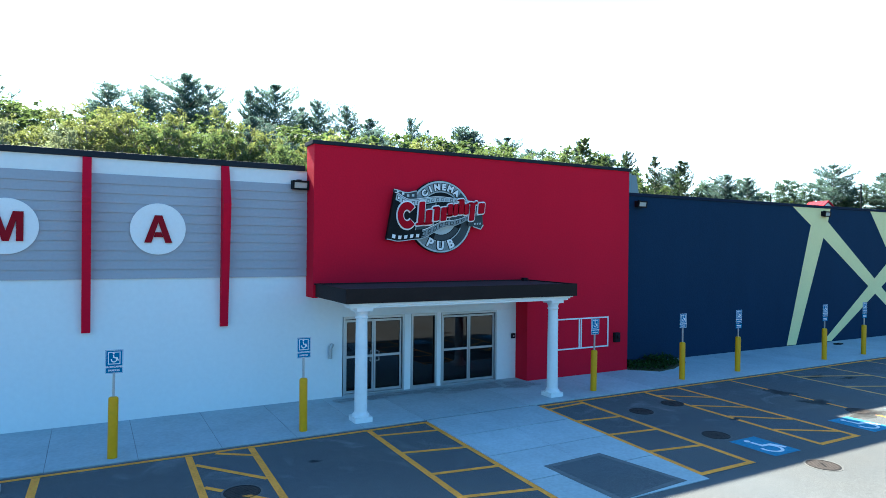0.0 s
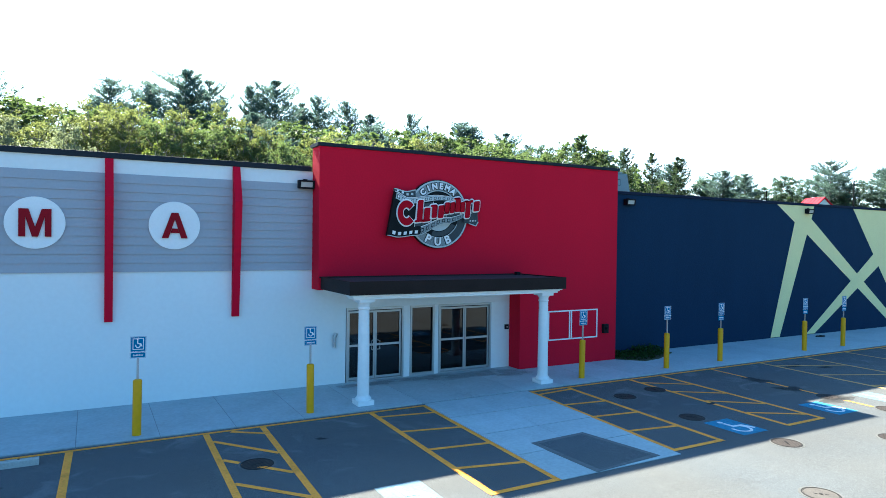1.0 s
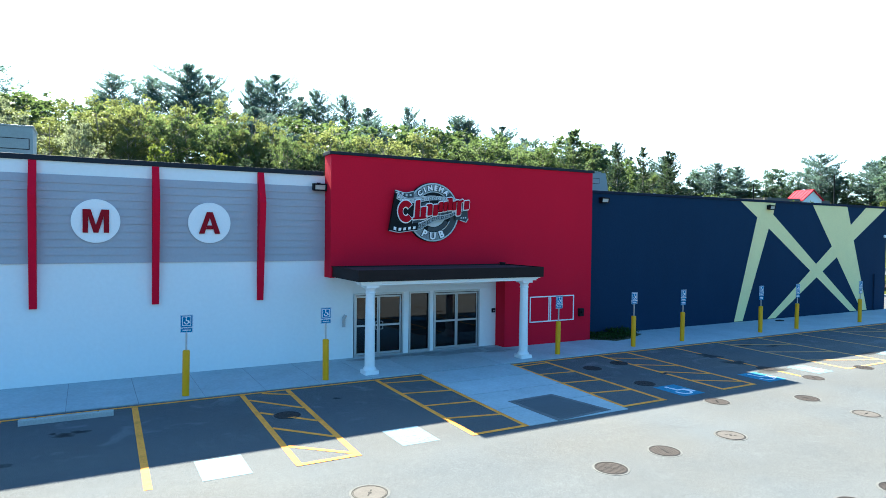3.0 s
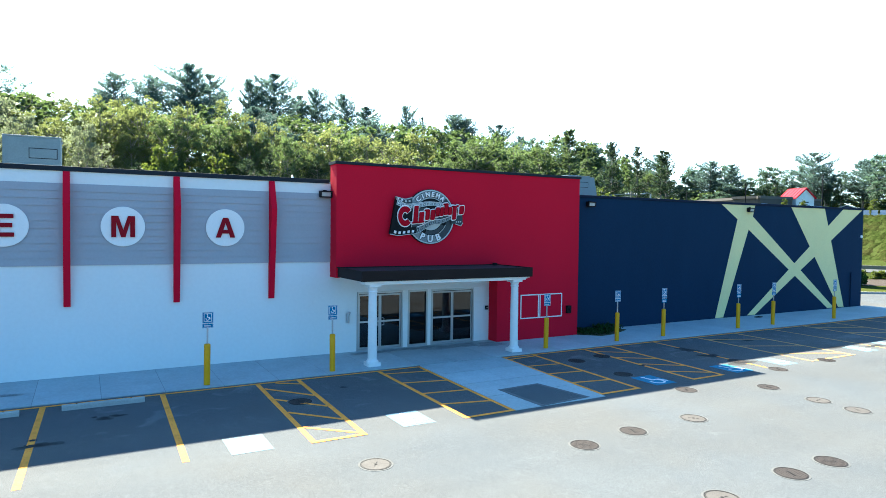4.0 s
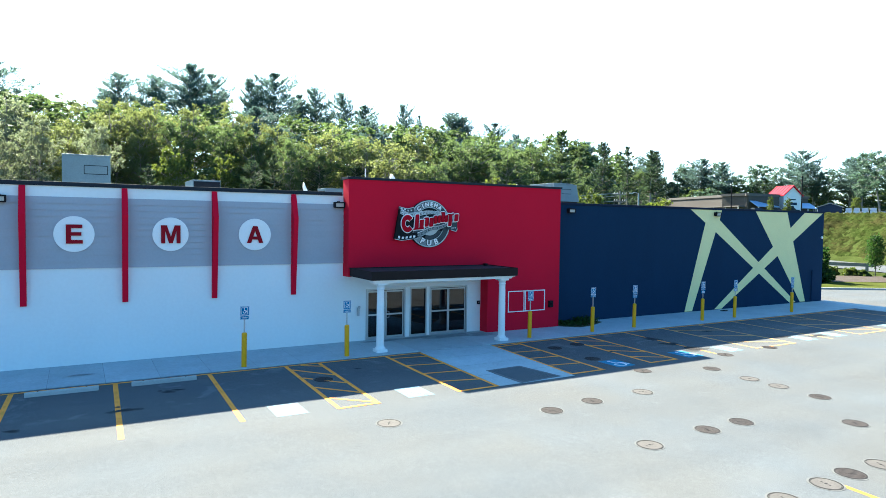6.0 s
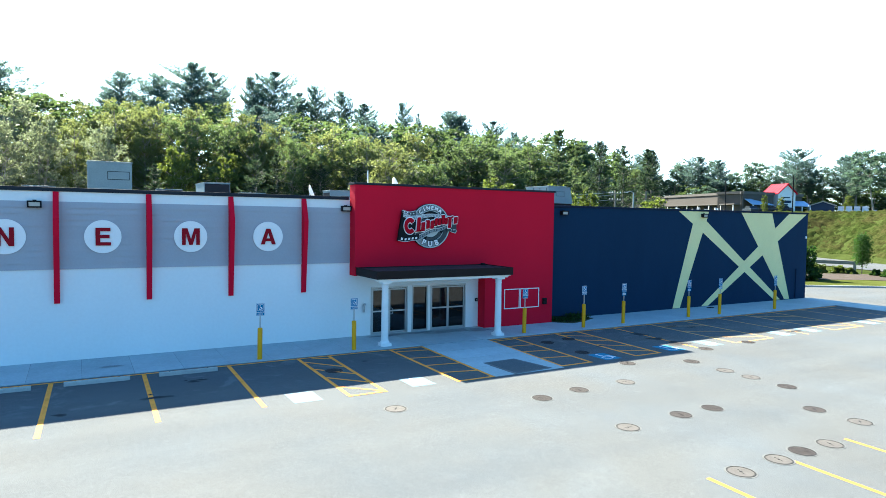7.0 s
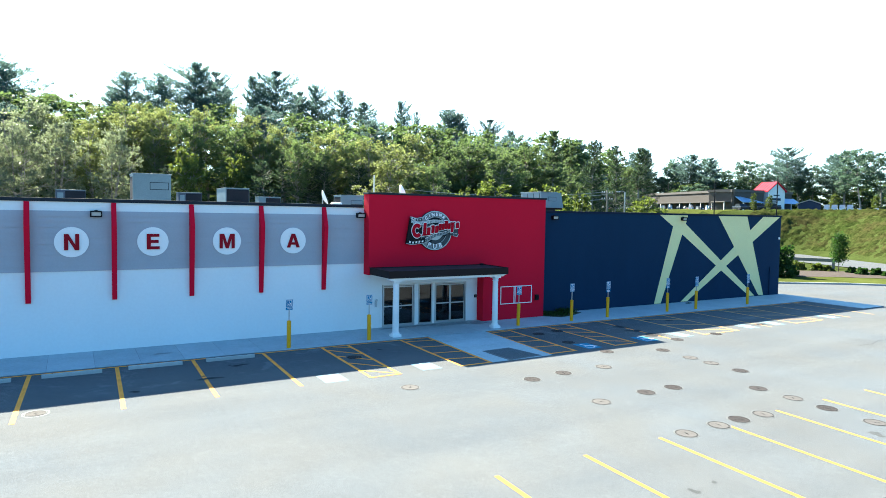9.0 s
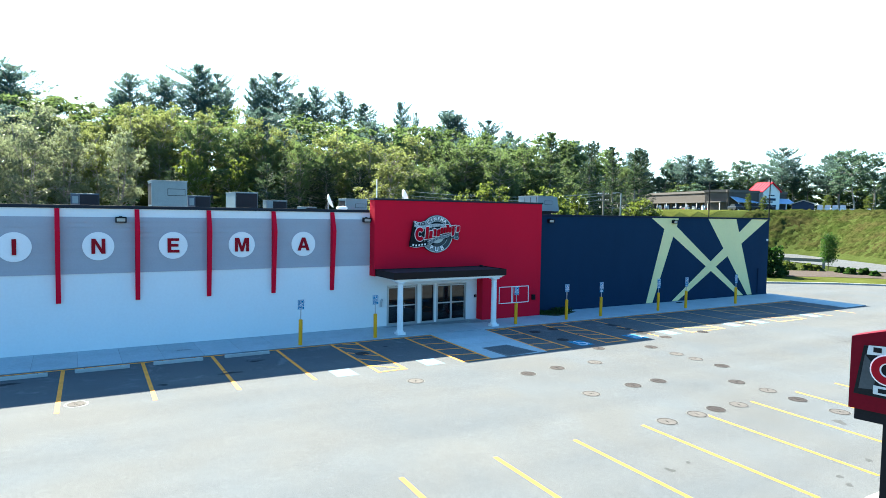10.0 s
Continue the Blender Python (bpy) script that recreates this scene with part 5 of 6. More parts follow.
def leaf_cloud(rng, centres, size, shape=0.6, up=0.0, axis=None):
    """Small flat leaf clumps at the given places, turned every way."""
    n = len(centres)
    u = rng.normal(size=(n, 3)) if axis is None else axis + rng.normal(0, 0.45, size=(n, 3))
    u /= np.linalg.norm(u, axis=1)[:, None]
    v = rng.normal(size=(n, 3))
    v[:, 2] += up
    v -= (v * u).sum(1)[:, None] * u
    v /= np.linalg.norm(v, axis=1)[:, None]
    s = size * rng.uniform(0.6, 1.35, size=(n, 1))
    a, b = u * s * 0.5, v * s * 0.5 * shape
    quads = np.stack([centres - a * 0.9 - b * 0.3, centres - b, centres + a, centres + b], axis=1).reshape(-1, 3)
    me = bpy.data.meshes.new("leaves")
    me.from_pydata(quads.tolist(), [], np.arange(4 * n).reshape(-1, 4).tolist())
    return me


def broad_tree_parts(seed, h, w, low, leaves, size, stems=2, limbs=12, flat=0.6):
    """Slender stems with rising limbs, and a crown of uneven leaf sprays with gaps. low: where the crown starts, as a share of the height."""
    rng = np.random.default_rng(seed)
    bm = bmesh.new()
    sprays = []
    for s in range(stems):
        out = rng.uniform(0, 2 * math.pi)
        lean = 0.17 * w * (s > 0) * rng.uniform(0.6, 1.3)
        top = h * (0.97 if s == 0 else rng.uniform(0.78, 0.93))

        def stem_at(t):
            return Vector((lean * t * math.cos(out) + 0.05 * w * math.sin(3 * t + s), lean * t * math.sin(out) + 0.05 * w * math.sin(4 * t + seed), top * t))

        ts = (-0.03, 0.15, 0.35, 0.55, 0.75, 0.95)
        tube(bm, [stem_at(t) for t in ts], [h * 0.0125 * (1.08 - max(0, t)) for t in ts], 6)
        for k in range(limbs):
            t = low + (0.94 - low) * (k + rng.random()) / limbs
            rel = (t - low) / (1 - low)
            ang = k * 2.4 + s * 1.3 + rng.normal(0, 0.4)
            span = w / 2 * (0.62 + 0.38 * math.sin(math.pi * (0.12 + 0.80 * rel))) * (1 - 0.62 * rel ** 3) * rng.uniform(0.5, 1.1)
            base = stem_at(t * 0.93)
            tip = base + Vector((span * math.cos(ang), span * math.sin(ang), h * rng.uniform(0.06, 0.15)))
            mid = base.lerp(tip, 0.5) + Vector((0, 0, -0.012 * h))
            tube(bm, [base, mid, tip], [h * 0.0052 * (1.25 - t), h * 0.0034, h * 0.0012], 5, False)
            sprays.append((tip, 1.0))
            for q in range(3):
                p = mid.lerp(tip, rng.uniform(-0.35, 0.9)) + Vector(rng.normal(0, 1, 3) * np.array([0.075 * w, 0.075 * w, 0.028 * h]))
                if q < 2:
                    tube(bm, [mid.lerp(tip, 0.3), p], [h * 0.0022, h * 0.0009], 4, False)
                sprays.append((p, rng.uniform(0.6, 1.1)))
        sprays.append((stem_at(0.99), 0.7))
    trunk_me = mesh_of(bm, BARK)
    weight = np.array([k ** 2 for _, k in sprays])
    counts = (leaves * weight / weight.sum()).astype(int)
    cs = []
    for (tip, k), m in zip(sprays, counts):
        r = w * rng.uniform(0.055, 0.105) * k
        d = rng.normal(size=(m, 3))
        d /= np.linalg.norm(d, axis=1)[:, None]
        rad = r * rng.uniform(0.05, 1.0, size=(m, 1)) ** 0.55
        c = d * rad * np.array([1.25, 1.25, flat])
        c[:, 2] -= 0.10 * (c[:, 0] ** 2 + c[:, 1] ** 2) / max(r, 0.1)
        cs.append(np.array(tip) + c)
    c = np.concatenate(cs)
    stray = c[rng.random(len(c)) < 0.12] + rng.normal(0, 0.35, size=(1, 3))
    c = np.concatenate([c, stray + rng.normal(0, 0.4, size=stray.shape)])
    return trunk_me, leaf_cloud(rng, c[c[:, 2] < h], size)


def pine_tree_parts(seed, h, w, low, per, size, cone=0.0, whorls=15, arms=5):
    """An uneven pine: rising boughs in whorls that carry brushes of needles, with gaps between. cone: 1 for a spruce outline."""
    rng = np.random.default_rng(seed)
    bm = bmesh.new()
    bend_x, bend_y = rng.normal(0, 0.012 * h, 2)
    tube(bm, [(0, 0, -0.5), (bend_x, bend_y, h * 0.5), (0.3 * bend_x, 0, h * 0.985)], [h * 0.013, h * 0.009, h * 0.002], 7)
    cs, ax = [], []
    lop = rng.uniform(0, 2 * math.pi)
    for k in range(whorls):
        t = low + (0.97 - low) * k / (whorls - 1)
        rel = (t - low) / (1 - low)
        plume = float(np.interp(rel, (0, 0.2, 0.5, 0.78, 1), (0.62, 0.95, 0.90, 0.62, 0.16)))
        env = (plume * (1 - cone) + (1.0 - 0.95 * rel) * cone) * rng.uniform(0.72, 1.15)
        for j in range(arms):
            if rng.random() < 0.16 * (1 - 0.6 * cone):
                continue
            ang = 2 * math.pi * j / arms + rng.uniform(-0.5, 0.5) + k
            side = 1 + 0.25 * (1 - cone) * math.cos(ang - lop)
            span = max(0.35, w / 2 * env * side * rng.uniform(0.65, 1.1))
            rise = math.tan(radians(((12 + 44 * rel) * (1 - cone) + (-10 + 34 * rel) * cone) + rng.normal(0, 6)))
            base = Vector((bend_x * min(1, 2 * t), bend_y * min(1, 2 * t), h * min(0.98, t + rng.normal(0, 0.020))))
            tip = base + Vector((span * math.cos(ang), span * math.sin(ang), span * rise * 0.9))
            mid = base.lerp(tip, 0.55) + Vector((0, 0, -0.06 * span))
            tube(bm, [base, mid, tip], [h * 0.0042, h * 0.0026, h * 0.001], 4, False)
            # a fan of needled twigs on both sides of the bough, curling up at its end
            m = max(14, int(per * (0.25 + 1.9 * span / w)))
            a = rng.uniform(0.12, 1.06, m)
            b = rng.uniform(-1, 1, m) * (0.10 + 0.42 * np.sin(np.pi * np.clip(a, 0.05, 1.0) ** 1.3 * 0.95))
            along, across = np.array((tip - base) / span), np.array([-math.sin(ang), math.cos(ang), 0])
            c = np.array(base) + span * (a[:, None] * along + b[:, None] * across)
            c[:, 2] += span * (0.10 * a ** 2 - 0.16 * b ** 2) + rng.normal(0, 0.035 * span + 0.10, m)
            cs.append(c)
            ax.append(along * 0.8 + np.sign(b)[:, None] * across * 0.55 + np.array([0, 0, 0.45 - 0.25 * cone]))
    c, d = np.concatenate(cs), np.concatenate(ax)
    return mesh_of(bm, BARK), leaf_cloud(rng, c[c[:, 2] < h], size, 0.24, 0.4, d[c[:, 2] < h])


def tree_kind(name, label, category, parts, leafmat, group):
    t = thing(name, label, category, group, (0, 0, -200))
    part("trunk", parts[0], DARKBARK if leafmat is SHADENEEDLE else BARK, t)
    parts[1].materials.append(leafmat)
    part("crown", parts[1], leafmat, t)
    return t


HB, HP = 16.0, 30.0
broad = [tree_kind("broadleaf_tree", "tall sunlit yellow-green broadleaf tree at the wood edge", "tree", broad_tree_parts(11 + i, HB, 9.0, lo, 7800, 0.32, st, 40 // st), (LEAF, GREEN, LEAF, PALELEAF)[i], "trees behind the building") for i, (lo, st) in enumerate(((0.16, 2), (0.36, 2), (0.12, 3), (0.20, 3)))]
back = [tree_kind("woodland_tree", "broadleaf tree deep in the wood", "tree", broad_tree_parts(71 + i, HB, 9.0, 0.18, 1500, 0.66, 1 + i % 2, 16 // (1 + i % 2), 0.8), DEEP, "woodland trees") for i in range(3)]
airy = [tree_kind("edge_tree", "tall airy broadleaf tree with a bare lower trunk", "tree", broad_tree_parts(91 + i, HB, 9.0, 0.34, 5200, 0.42, 1 + i % 2, 22 // (1 + i % 2), 0.85), HAZELEAF, "trees round the far shop") for i in range(3)]
limes = [tree_kind("young_tree", "small bright green young tree", "tree", broad_tree_parts(31 + i, HB, 10.0, 0.06, 5000, 0.60, 3, 13), LIME, "young trees") for i in range(2)]
pines = [tree_kind("pine_tree", "tall dark pine with open boughs", "pine tree", pine_tree_parts(51 + i, HP, 14.0, lo, 190, 0.85, c), HAZENEEDLE, "pines behind the building") for i, (lo, c) in enumerate(((0.34, 0.05), (0.30, 0.22), (0.42, 0.0), (0.15, 0.95)))]
firs = [tree_kind("young_pine", "dense dark green young pine, wood shade in its colour", "pine tree", pine_tree_parts(61 + i, HP, 17.0, 0.12, 95, 0.95, c, 19, 5), SHADENEEDLE, "young pines in the wood") for i, c in enumerate((0.70, 0.88, 0.55))]
spruces = [tree_kind("spruce_tree", "broad olive green conifer with layered boughs", "conifer", pine_tree_parts(81 + i, HP, 17.0, 0.10, 110, 0.95, 0.85, 21, 6), SPRUCE, "conifers at the wood edge") for i in range(2)]
rnd = random.Random(5)


def plant(kinds, x, y, top, width, h0, w0, pick=None, base=None, sink=0.0):
    k = kinds[pick % len(kinds)] if pick is not None else rnd.choice(kinds)
    z = (land(x, y) if base is None else base) - sink
    top += 0.4 if y > 60 else 0.0
    sz = (top - z) / h0
    sx = width / w0
    m = pose(x, y, z, 0, 0, rnd.uniform(0, 360)) @ Matrix.Diagonal((sx, sx, sz, 1))
    copy_thing(k, m)


PINES = ((-23.2, 126.8, 33.4, 11.4), (-17.1, 122.5, 31.1, 10.8), (-4.0, 150.5, 29.9, 5.2), (0.4, 139.1, 30.2, 6.1), (3.0, 139.1, 34.9, 10.2), (10.0, 140.8, 35.8, 8.9), (16.2, 137.3, 38.1, 12.9), (21.4, 141.7, 37.7, 8.4), (24.9, 147.0, 36.1, 4.4), (31.0, 145.2, 38.5, 7.3), (36.3, 144.3, 40.1, 11.6), (43.3, 147.8, 36.5, 6.7), (46.8, 146.1, 38.2, 8.2), (52.9, 144.3, 37.4, 7.5), (58.2, 142.6, 34.6, 9.0), (72.2, 147.8, 37.1, 6.0), (78.3, 150.5, 35.1, 2.6), (83.5, 141.7, 35.0, 11.2), (86.2, 140.0, 34.1, 8.0), (96.7, 140.0, 33.2, 8.2), (104.5, 140.8, 31.0, 6.7))
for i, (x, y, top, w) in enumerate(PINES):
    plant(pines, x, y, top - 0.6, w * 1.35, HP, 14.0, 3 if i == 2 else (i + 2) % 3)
for i, (x, y, top, w) in enumerate(((63.7, 72, 19.9, 10.5), (68.9, 74, 18.2, 6.5), (73.9, 73, 18.9, 7.5), (79.5, 73, 18.7, 7.0), (85.8, 74, 18.5, 8.5), (88.9, 75, 18.6, 7.5))):
    plant(spruces if i < 2 else firs, x, y, top, w, HP, 17.0, i)
EAST_PINES = ((74, 85, 22.2, 8.1), (91, 97, 22.6, 6.6), (108, 109, 25.0, 6.0), (165, 160, 31.4, 10.0), (159, 140, 28.7, 11.0), (174, 99, 26.4, 11.4), (163, 124, 25.5, 10.8), (162, 116, 23.9, 8.6), (181, 86, 24.9, 9.5), (184, 91, 24.3, 10.7))
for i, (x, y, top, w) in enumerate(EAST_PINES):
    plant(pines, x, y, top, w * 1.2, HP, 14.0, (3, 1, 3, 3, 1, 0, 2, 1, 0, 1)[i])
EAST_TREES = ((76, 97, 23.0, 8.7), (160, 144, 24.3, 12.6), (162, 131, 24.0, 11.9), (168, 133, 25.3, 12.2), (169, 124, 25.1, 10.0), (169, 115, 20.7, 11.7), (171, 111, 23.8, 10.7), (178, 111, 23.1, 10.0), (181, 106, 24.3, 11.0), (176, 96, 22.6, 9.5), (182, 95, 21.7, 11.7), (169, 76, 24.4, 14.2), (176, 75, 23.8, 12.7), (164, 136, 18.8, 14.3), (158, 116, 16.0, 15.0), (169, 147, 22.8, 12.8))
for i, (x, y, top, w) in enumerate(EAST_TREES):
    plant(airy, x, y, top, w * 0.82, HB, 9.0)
for k in range(16):
    x = 158 + 3.2 * k
    y = 124 - 3.4 * k + rnd.uniform(-3, 3)
    plant(back, x, y, land(x, y) + rnd.uniform(7.5, 10.5), rnd.uniform(9, 12), HB, 9.0, sink=3.0)
for k in range(9):
    plant(back, 182 + rnd.uniform(-12, 14), 70 + 5.2 * k, rnd.uniform(14.5, 16.5), rnd.uniform(11, 14), HB, 9.0, sink=4.0)
FRONT = ((-15, 85, 17.9, 9.7), (-12, 90, 21.0, 10.2), (-8, 90, 19.2, 9.3), (-5, 93, 19.4, 7.6), (-1, 90, 21.4, 10.2), (5, 90, 22.2, 10.3), (10, 88, 21.6, 8.8), (15, 88, 22.6, 8.4), (17, 82, 19.1, 8.0), (20, 81, 18.5, 8.0),
         (27, 78, 19.0, 8.8), (30, 72, 16.7, 7.6), (32, 71, 16.3, 7.6), (42, 80, 19.2, 8.6), (50, 78, 19.1, 10.7), (55, 77, 18.4, 8.9), (61, 77, 18.8, 9.2), (68, 80, 15.6, 8.4), (23, 78, 17.6, 5.2))
for x, y, top, w in FRONT:
    slim = 0.82 if x < 24 else 1.1
    plant(broad, x, y, top, w * slim, HB, 9.0, 1 if x > 45 else 3 if x < -10 else (0, 2)[int(x) % 2])
    if x < 54:
        plant(broad, x + rnd.uniform(1.5, 3.5), y - rnd.uniform(2, 9), top - rnd.uniform(1.5, 5.0), w * rnd.uniform(0.6, 0.8) * slim ** 0.5, HB, 9.0, 1 if x > 2 else 0)
plant(broad, -12, 118, 26.5, 9.0, HB, 9.0)
FIRS = ((158.9, 160, 32.7, 11.0), (171.8, 150, 29.8, 11.5), (163, 148, 27.5, 10.0), (51.0, 80, 16.8, 7.5), (55.2, 79, 16.4, 7.5), (58.2, 77, 16.6, 7.0), (64.3, 80, 18.2, 8.0), (46.0, 78, 15.8, 7.0), (39.6, 70, 12.9, 6.5), (21.1, 74, 13.7, 7.0), (17.1, 72, 13.0, 7.0), (14.2, 71, 12.0, 6.5), (22.9, 72, 12.5, 7.0), (2.2, 71, 10.9, 6.0), (27.0, 70, 12.0, 6.5), (34.5, 72, 13.0, 6.5))
for i, (x, y, top, w) in enumerate(FIRS):
    plant(firs, x, y, top, w, HP, 17.0, i)
for x, y, top, w in ((88, 94, 22.0, 9.5), (93, 99, 23.0, 10.0), (98, 104, 23.8, 10.0), (104, 108, 23.5, 9.5), (150, 147, 29.0, 13.0), (159, 151, 28.5, 13.0)):
    plant(back, x, y, top, w, HB, 9.0)
plant(broad, 106, 95, 17.9, 6.2, HB, 9.0, 1)
plant(limes, 90.7, 90, 18.2, 4.0, HB, 10.0)
plant(broad, -3, 98, 22.0, 9.0, HB, 9.0, 2)
plant(broad, 3, 96, 22.5, 9.0, HB, 9.0, 0)
plant(broad, 28, 62, 14.5, 9.0, HB, 9.0, 0)
for x, y, top, w in ((-17, 76, 16.5, 8.5), (-13, 74, 16.0, 8.0), (-9, 78, 17.0, 8.0), (-3, 77, 16.5, 7.5), (-21, 82, 18.0, 9.0)):
    plant(broad, x, y, top, w * 0.75, HB, 9.0, 3 if x < -8 else None)
plant(broad, -20, 112, 25.0, 9.0, HB, 9.0)
LOW = ((6, 78, 14.6, 4.4), (12, 77, 13.4, 4.2), (34, 47, 10.1, 5.6), (30, 46, 9.0, 3.6), (40, 43, 9.3, 5.0), (42, 48, 9.8, 4.6), (44, 44, 9.1, 4.0), (63, 51, 9.1, 6.4), (60, 49.5, 7.6, 4.4), (64.8, 50, 7.4, 4.0))
for x, y, top, w in LOW:
    plant(limes, x, y, top, w * 1.1, HB, 10.0)
# deeper rows of the wood
for row, (y0, tops, x0, x1, step) in enumerate(((80, 13.0, 12, 70, 8.5), (88, 18.2, 16, 80, 6.5), (98, 20.8, -40, 88, 6.5), (114, 25.4, -44, 116, 7.5), (138, 26.5, 84, 136, 10.0))):
    x = x0
    while x < x1:
        fall = 1 - 0.10 * smooth((x - 15) / 85.0)
        top = land(x, y0) + (tops - land(10, y0)) * fall + rnd.uniform(-1.0, 1.2) + (3.4 if row < 3 else 1.2) * smooth((x - 28) / 20) * (row > 0)
        kinds = pines[:2] if rnd.random() < 0.2 and row > 1 else back
        plant(kinds, x, y0 + rnd.uniform(-3, 3), top, rnd.uniform(9.5, 12.5), HP if kinds is not back else HB, 14.0 if kinds is not back else 9.0)
        x += step * rnd.uniform(0.8, 1.2)
for k in range(7):
    plant(back, 122 + 7.5 * k, 158 + rnd.uniform(-5, 5), 24.5 + rnd.uniform(-1.5, 1.5), 12.0, HB, 9.0)
for k in range(9):
    plant(back, -22 + 8.5 * k, 106 + rnd.uniform(-2, 2), 23.4 + rnd.uniform(-0.8, 0.8), 11.5, HB, 9.0)
for k in range(26):
    x = rnd.uniform(120, 200)
    y = 259 - 0.72 * x + rnd.uniform(0, 14)
    plant(back, x, y, land(x, y) + rnd.uniform(9, 14), rnd.uniform(9, 12), HB, 9.0)
for x, y, top, w in ((124, 58, 11.2, 2.2), (128, 52, 11.0, 2.0), (116, 70, 11.0, 1.6), (115, 66, 10.6, 1.5)):
    plant(limes, x, y, top, w, HB, 10.0)
for t in (*broad, *back, *airy, *limes, *pines, *firs, *spruces):
    for o in (*t.children_recursive, t):
        bpy.data.objects.remove(o)

# undergrowth along the foot of the wood
rng = np.random.default_rng(77)
n = 9000
px, py = rng.uniform(-45, 74, n), rng.uniform(50, 84, n)
c = np.stack([px, py, np.array([land(a, b) for a, b in zip(px, py)]) + rng.uniform(0, 1, n) ** 1.5 * (1.2 + 2.6 * (np.sin(px * 0.5) * np.cos(py * 0.4 + px * 0.1) + 0.6).clip(0, 2))], axis=1)
me = leaf_cloud(rng, c, 0.9)
me.materials.append(SHRUB)
tagged(new("undergrowth", me), "dense shady undergrowth at the foot of the wood", "undergrowth", kind="stuff")

# rough tussocky grass on the bank, with weeds standing in it


def tussocks(x, y):
    v = Vector((x, y, 0))
    return 0.15 + 0.18 * noise.noise(v * 0.55) + 0.36 * noise.noise(v * 1.1) + 0.34 * noise.noise(v * 2.1)


gx, gy = np.arange(79.5, 130.1, 0.36), np.arange(-2.0, 63.1, 0.36)
rows = []
for a in gx:
    for b in gy:
        h = land(a, b)
        up = smooth((h - 0.25) / 0.5) * smooth((8.35 - h) / 0.3)
        rows.append((a, b, rough_land(a, b) + (tussocks(a, b) * up if up > 0 else 0) - 0.35 * (1 - up)))
w = len(gy)
me = bpy.data.meshes.new("bank_grass")
me.from_pydata(rows, [], [(i * w + j, (i + 1) * w + j, (i + 1) * w + j + 1, i * w + j + 1) for i in range(len(gx) - 1) for j in range(w - 1)])
me.polygons.foreach_set("use_smooth", [True] * len(me.polygons))
me.materials.append(MEADOW)
tagged(new("bank_grass", me), "rough green and dry grass on the steep bank", "grass", kind="stuff")
n = 2200
c = np.stack([rng.uniform(15.75, 18.3, n), rng.uniform(14.7, 16.1, n), SIDE + rng.uniform(0.0, 0.16, n)], axis=1)
c = c[(c[:, 1] > 15.25 - (c[:, 0] - 15.72) * 0.9) & (c[:, 1] > 14.45 + (c[:, 0] - 16.6) * 0.42)]
c[:, 2] += 0.16 * rng.uniform(0, 1, len(c)) * (c[:, 0] > 17.2)
me = leaf_cloud(rng, c, 0.10, 0.4, 0.6)
me.materials.append(SHRUB)
tagged(new("bed_weeds", me), "low green weeds in the planting bed", "weeds", kind="stuff")


def shrub(x, y, r, h, z=0.16, label="rounded dark green shrub in the mulch bed", material=SHRUB, size=0.22, n=1600):
    s = thing("shrub", label, "shrub", "shrubs in the mulch bed", (x, y, z))
    g = np.random.default_rng(int(x * 100 + y * 10))
    d = g.normal(size=(n, 3))
    d /= np.linalg.norm(d, axis=1)[:, None]
    d[:, 2] = np.abs(d[:, 2])
    bump = 0.8 + 0.25 * np.sin(d[:, 0] * 5 + x) * np.cos(d[:, 1] * 6 + y) + 0.12 * np.sin(d[:, 2] * 9)
    c = d * np.array([r, r, h]) * (bump * g.uniform(0.6, 1.0, n) ** 0.4)[:, None]
    me = leaf_cloud(g, c, size)
    me.materials.append(material)
    part("foliage", me, material, s)
    part("stem", tube(bmesh.new(), [(0, 0, -0.1), (0, 0, h * 0.5)], [0.05, 0.02], 6), BARK, s)


sapling = thing("sapling", "slim young tree with a dense dark green crown", "tree", at=(65.9, 25.7, 0.16))
part("trunk", tube(bmesh.new(), [(0, 0, -0.05), (0.03, 0, 1.2), (0, 0.03, 3.6)], [0.05, 0.04, 0.015], 8), DARKBARK, sapling)
g = np.random.default_rng(41)
c = []
for k in range(26):
    h = 1.25 + 2.75 * k / 25
    spread_r = 0.80 * math.sin(math.pi * min(0.95, 0.16 + 0.80 * k / 25)) ** 0.8
    o = np.array([math.cos(k * 2.4) * spread_r * 0.62, math.sin(k * 2.4) * spread_r * 0.62, h])
    c.append(o + g.normal(size=(120, 3)) * np.array([0.26, 0.26, 0.20]))
me = leaf_cloud(g, np.concatenate(c), 0.17)
me.materials.append(SHRUB)
part("crown", me, SHRUB, sapling)
shrub(53.6, 25.6, 2.6, 3.4, label="large rounded dark green bush by the building end", n=4200, size=0.35)
shrub(63.6, 29.0, 1.1, 1.0, material=LIME, label="spreading light green shrub in the mulch bed")
shrub(65.0, 27.6, 0.9, 0.8, material=LIME, label="spreading light green shrub in the mulch bed")
shrub(65.3, 26.6, 0.7, 0.6, material=LIME, label="low yellow-green shrub in the mulch bed")
for x, y, r in ((65.6, 24.2, 1.0), (64.5, 22.5, 1.2), (65.5, 21.6, 1.2), (64.9, 20.3, 0.9)):
    shrub(x, y, r * 0.56, r * 0.60)

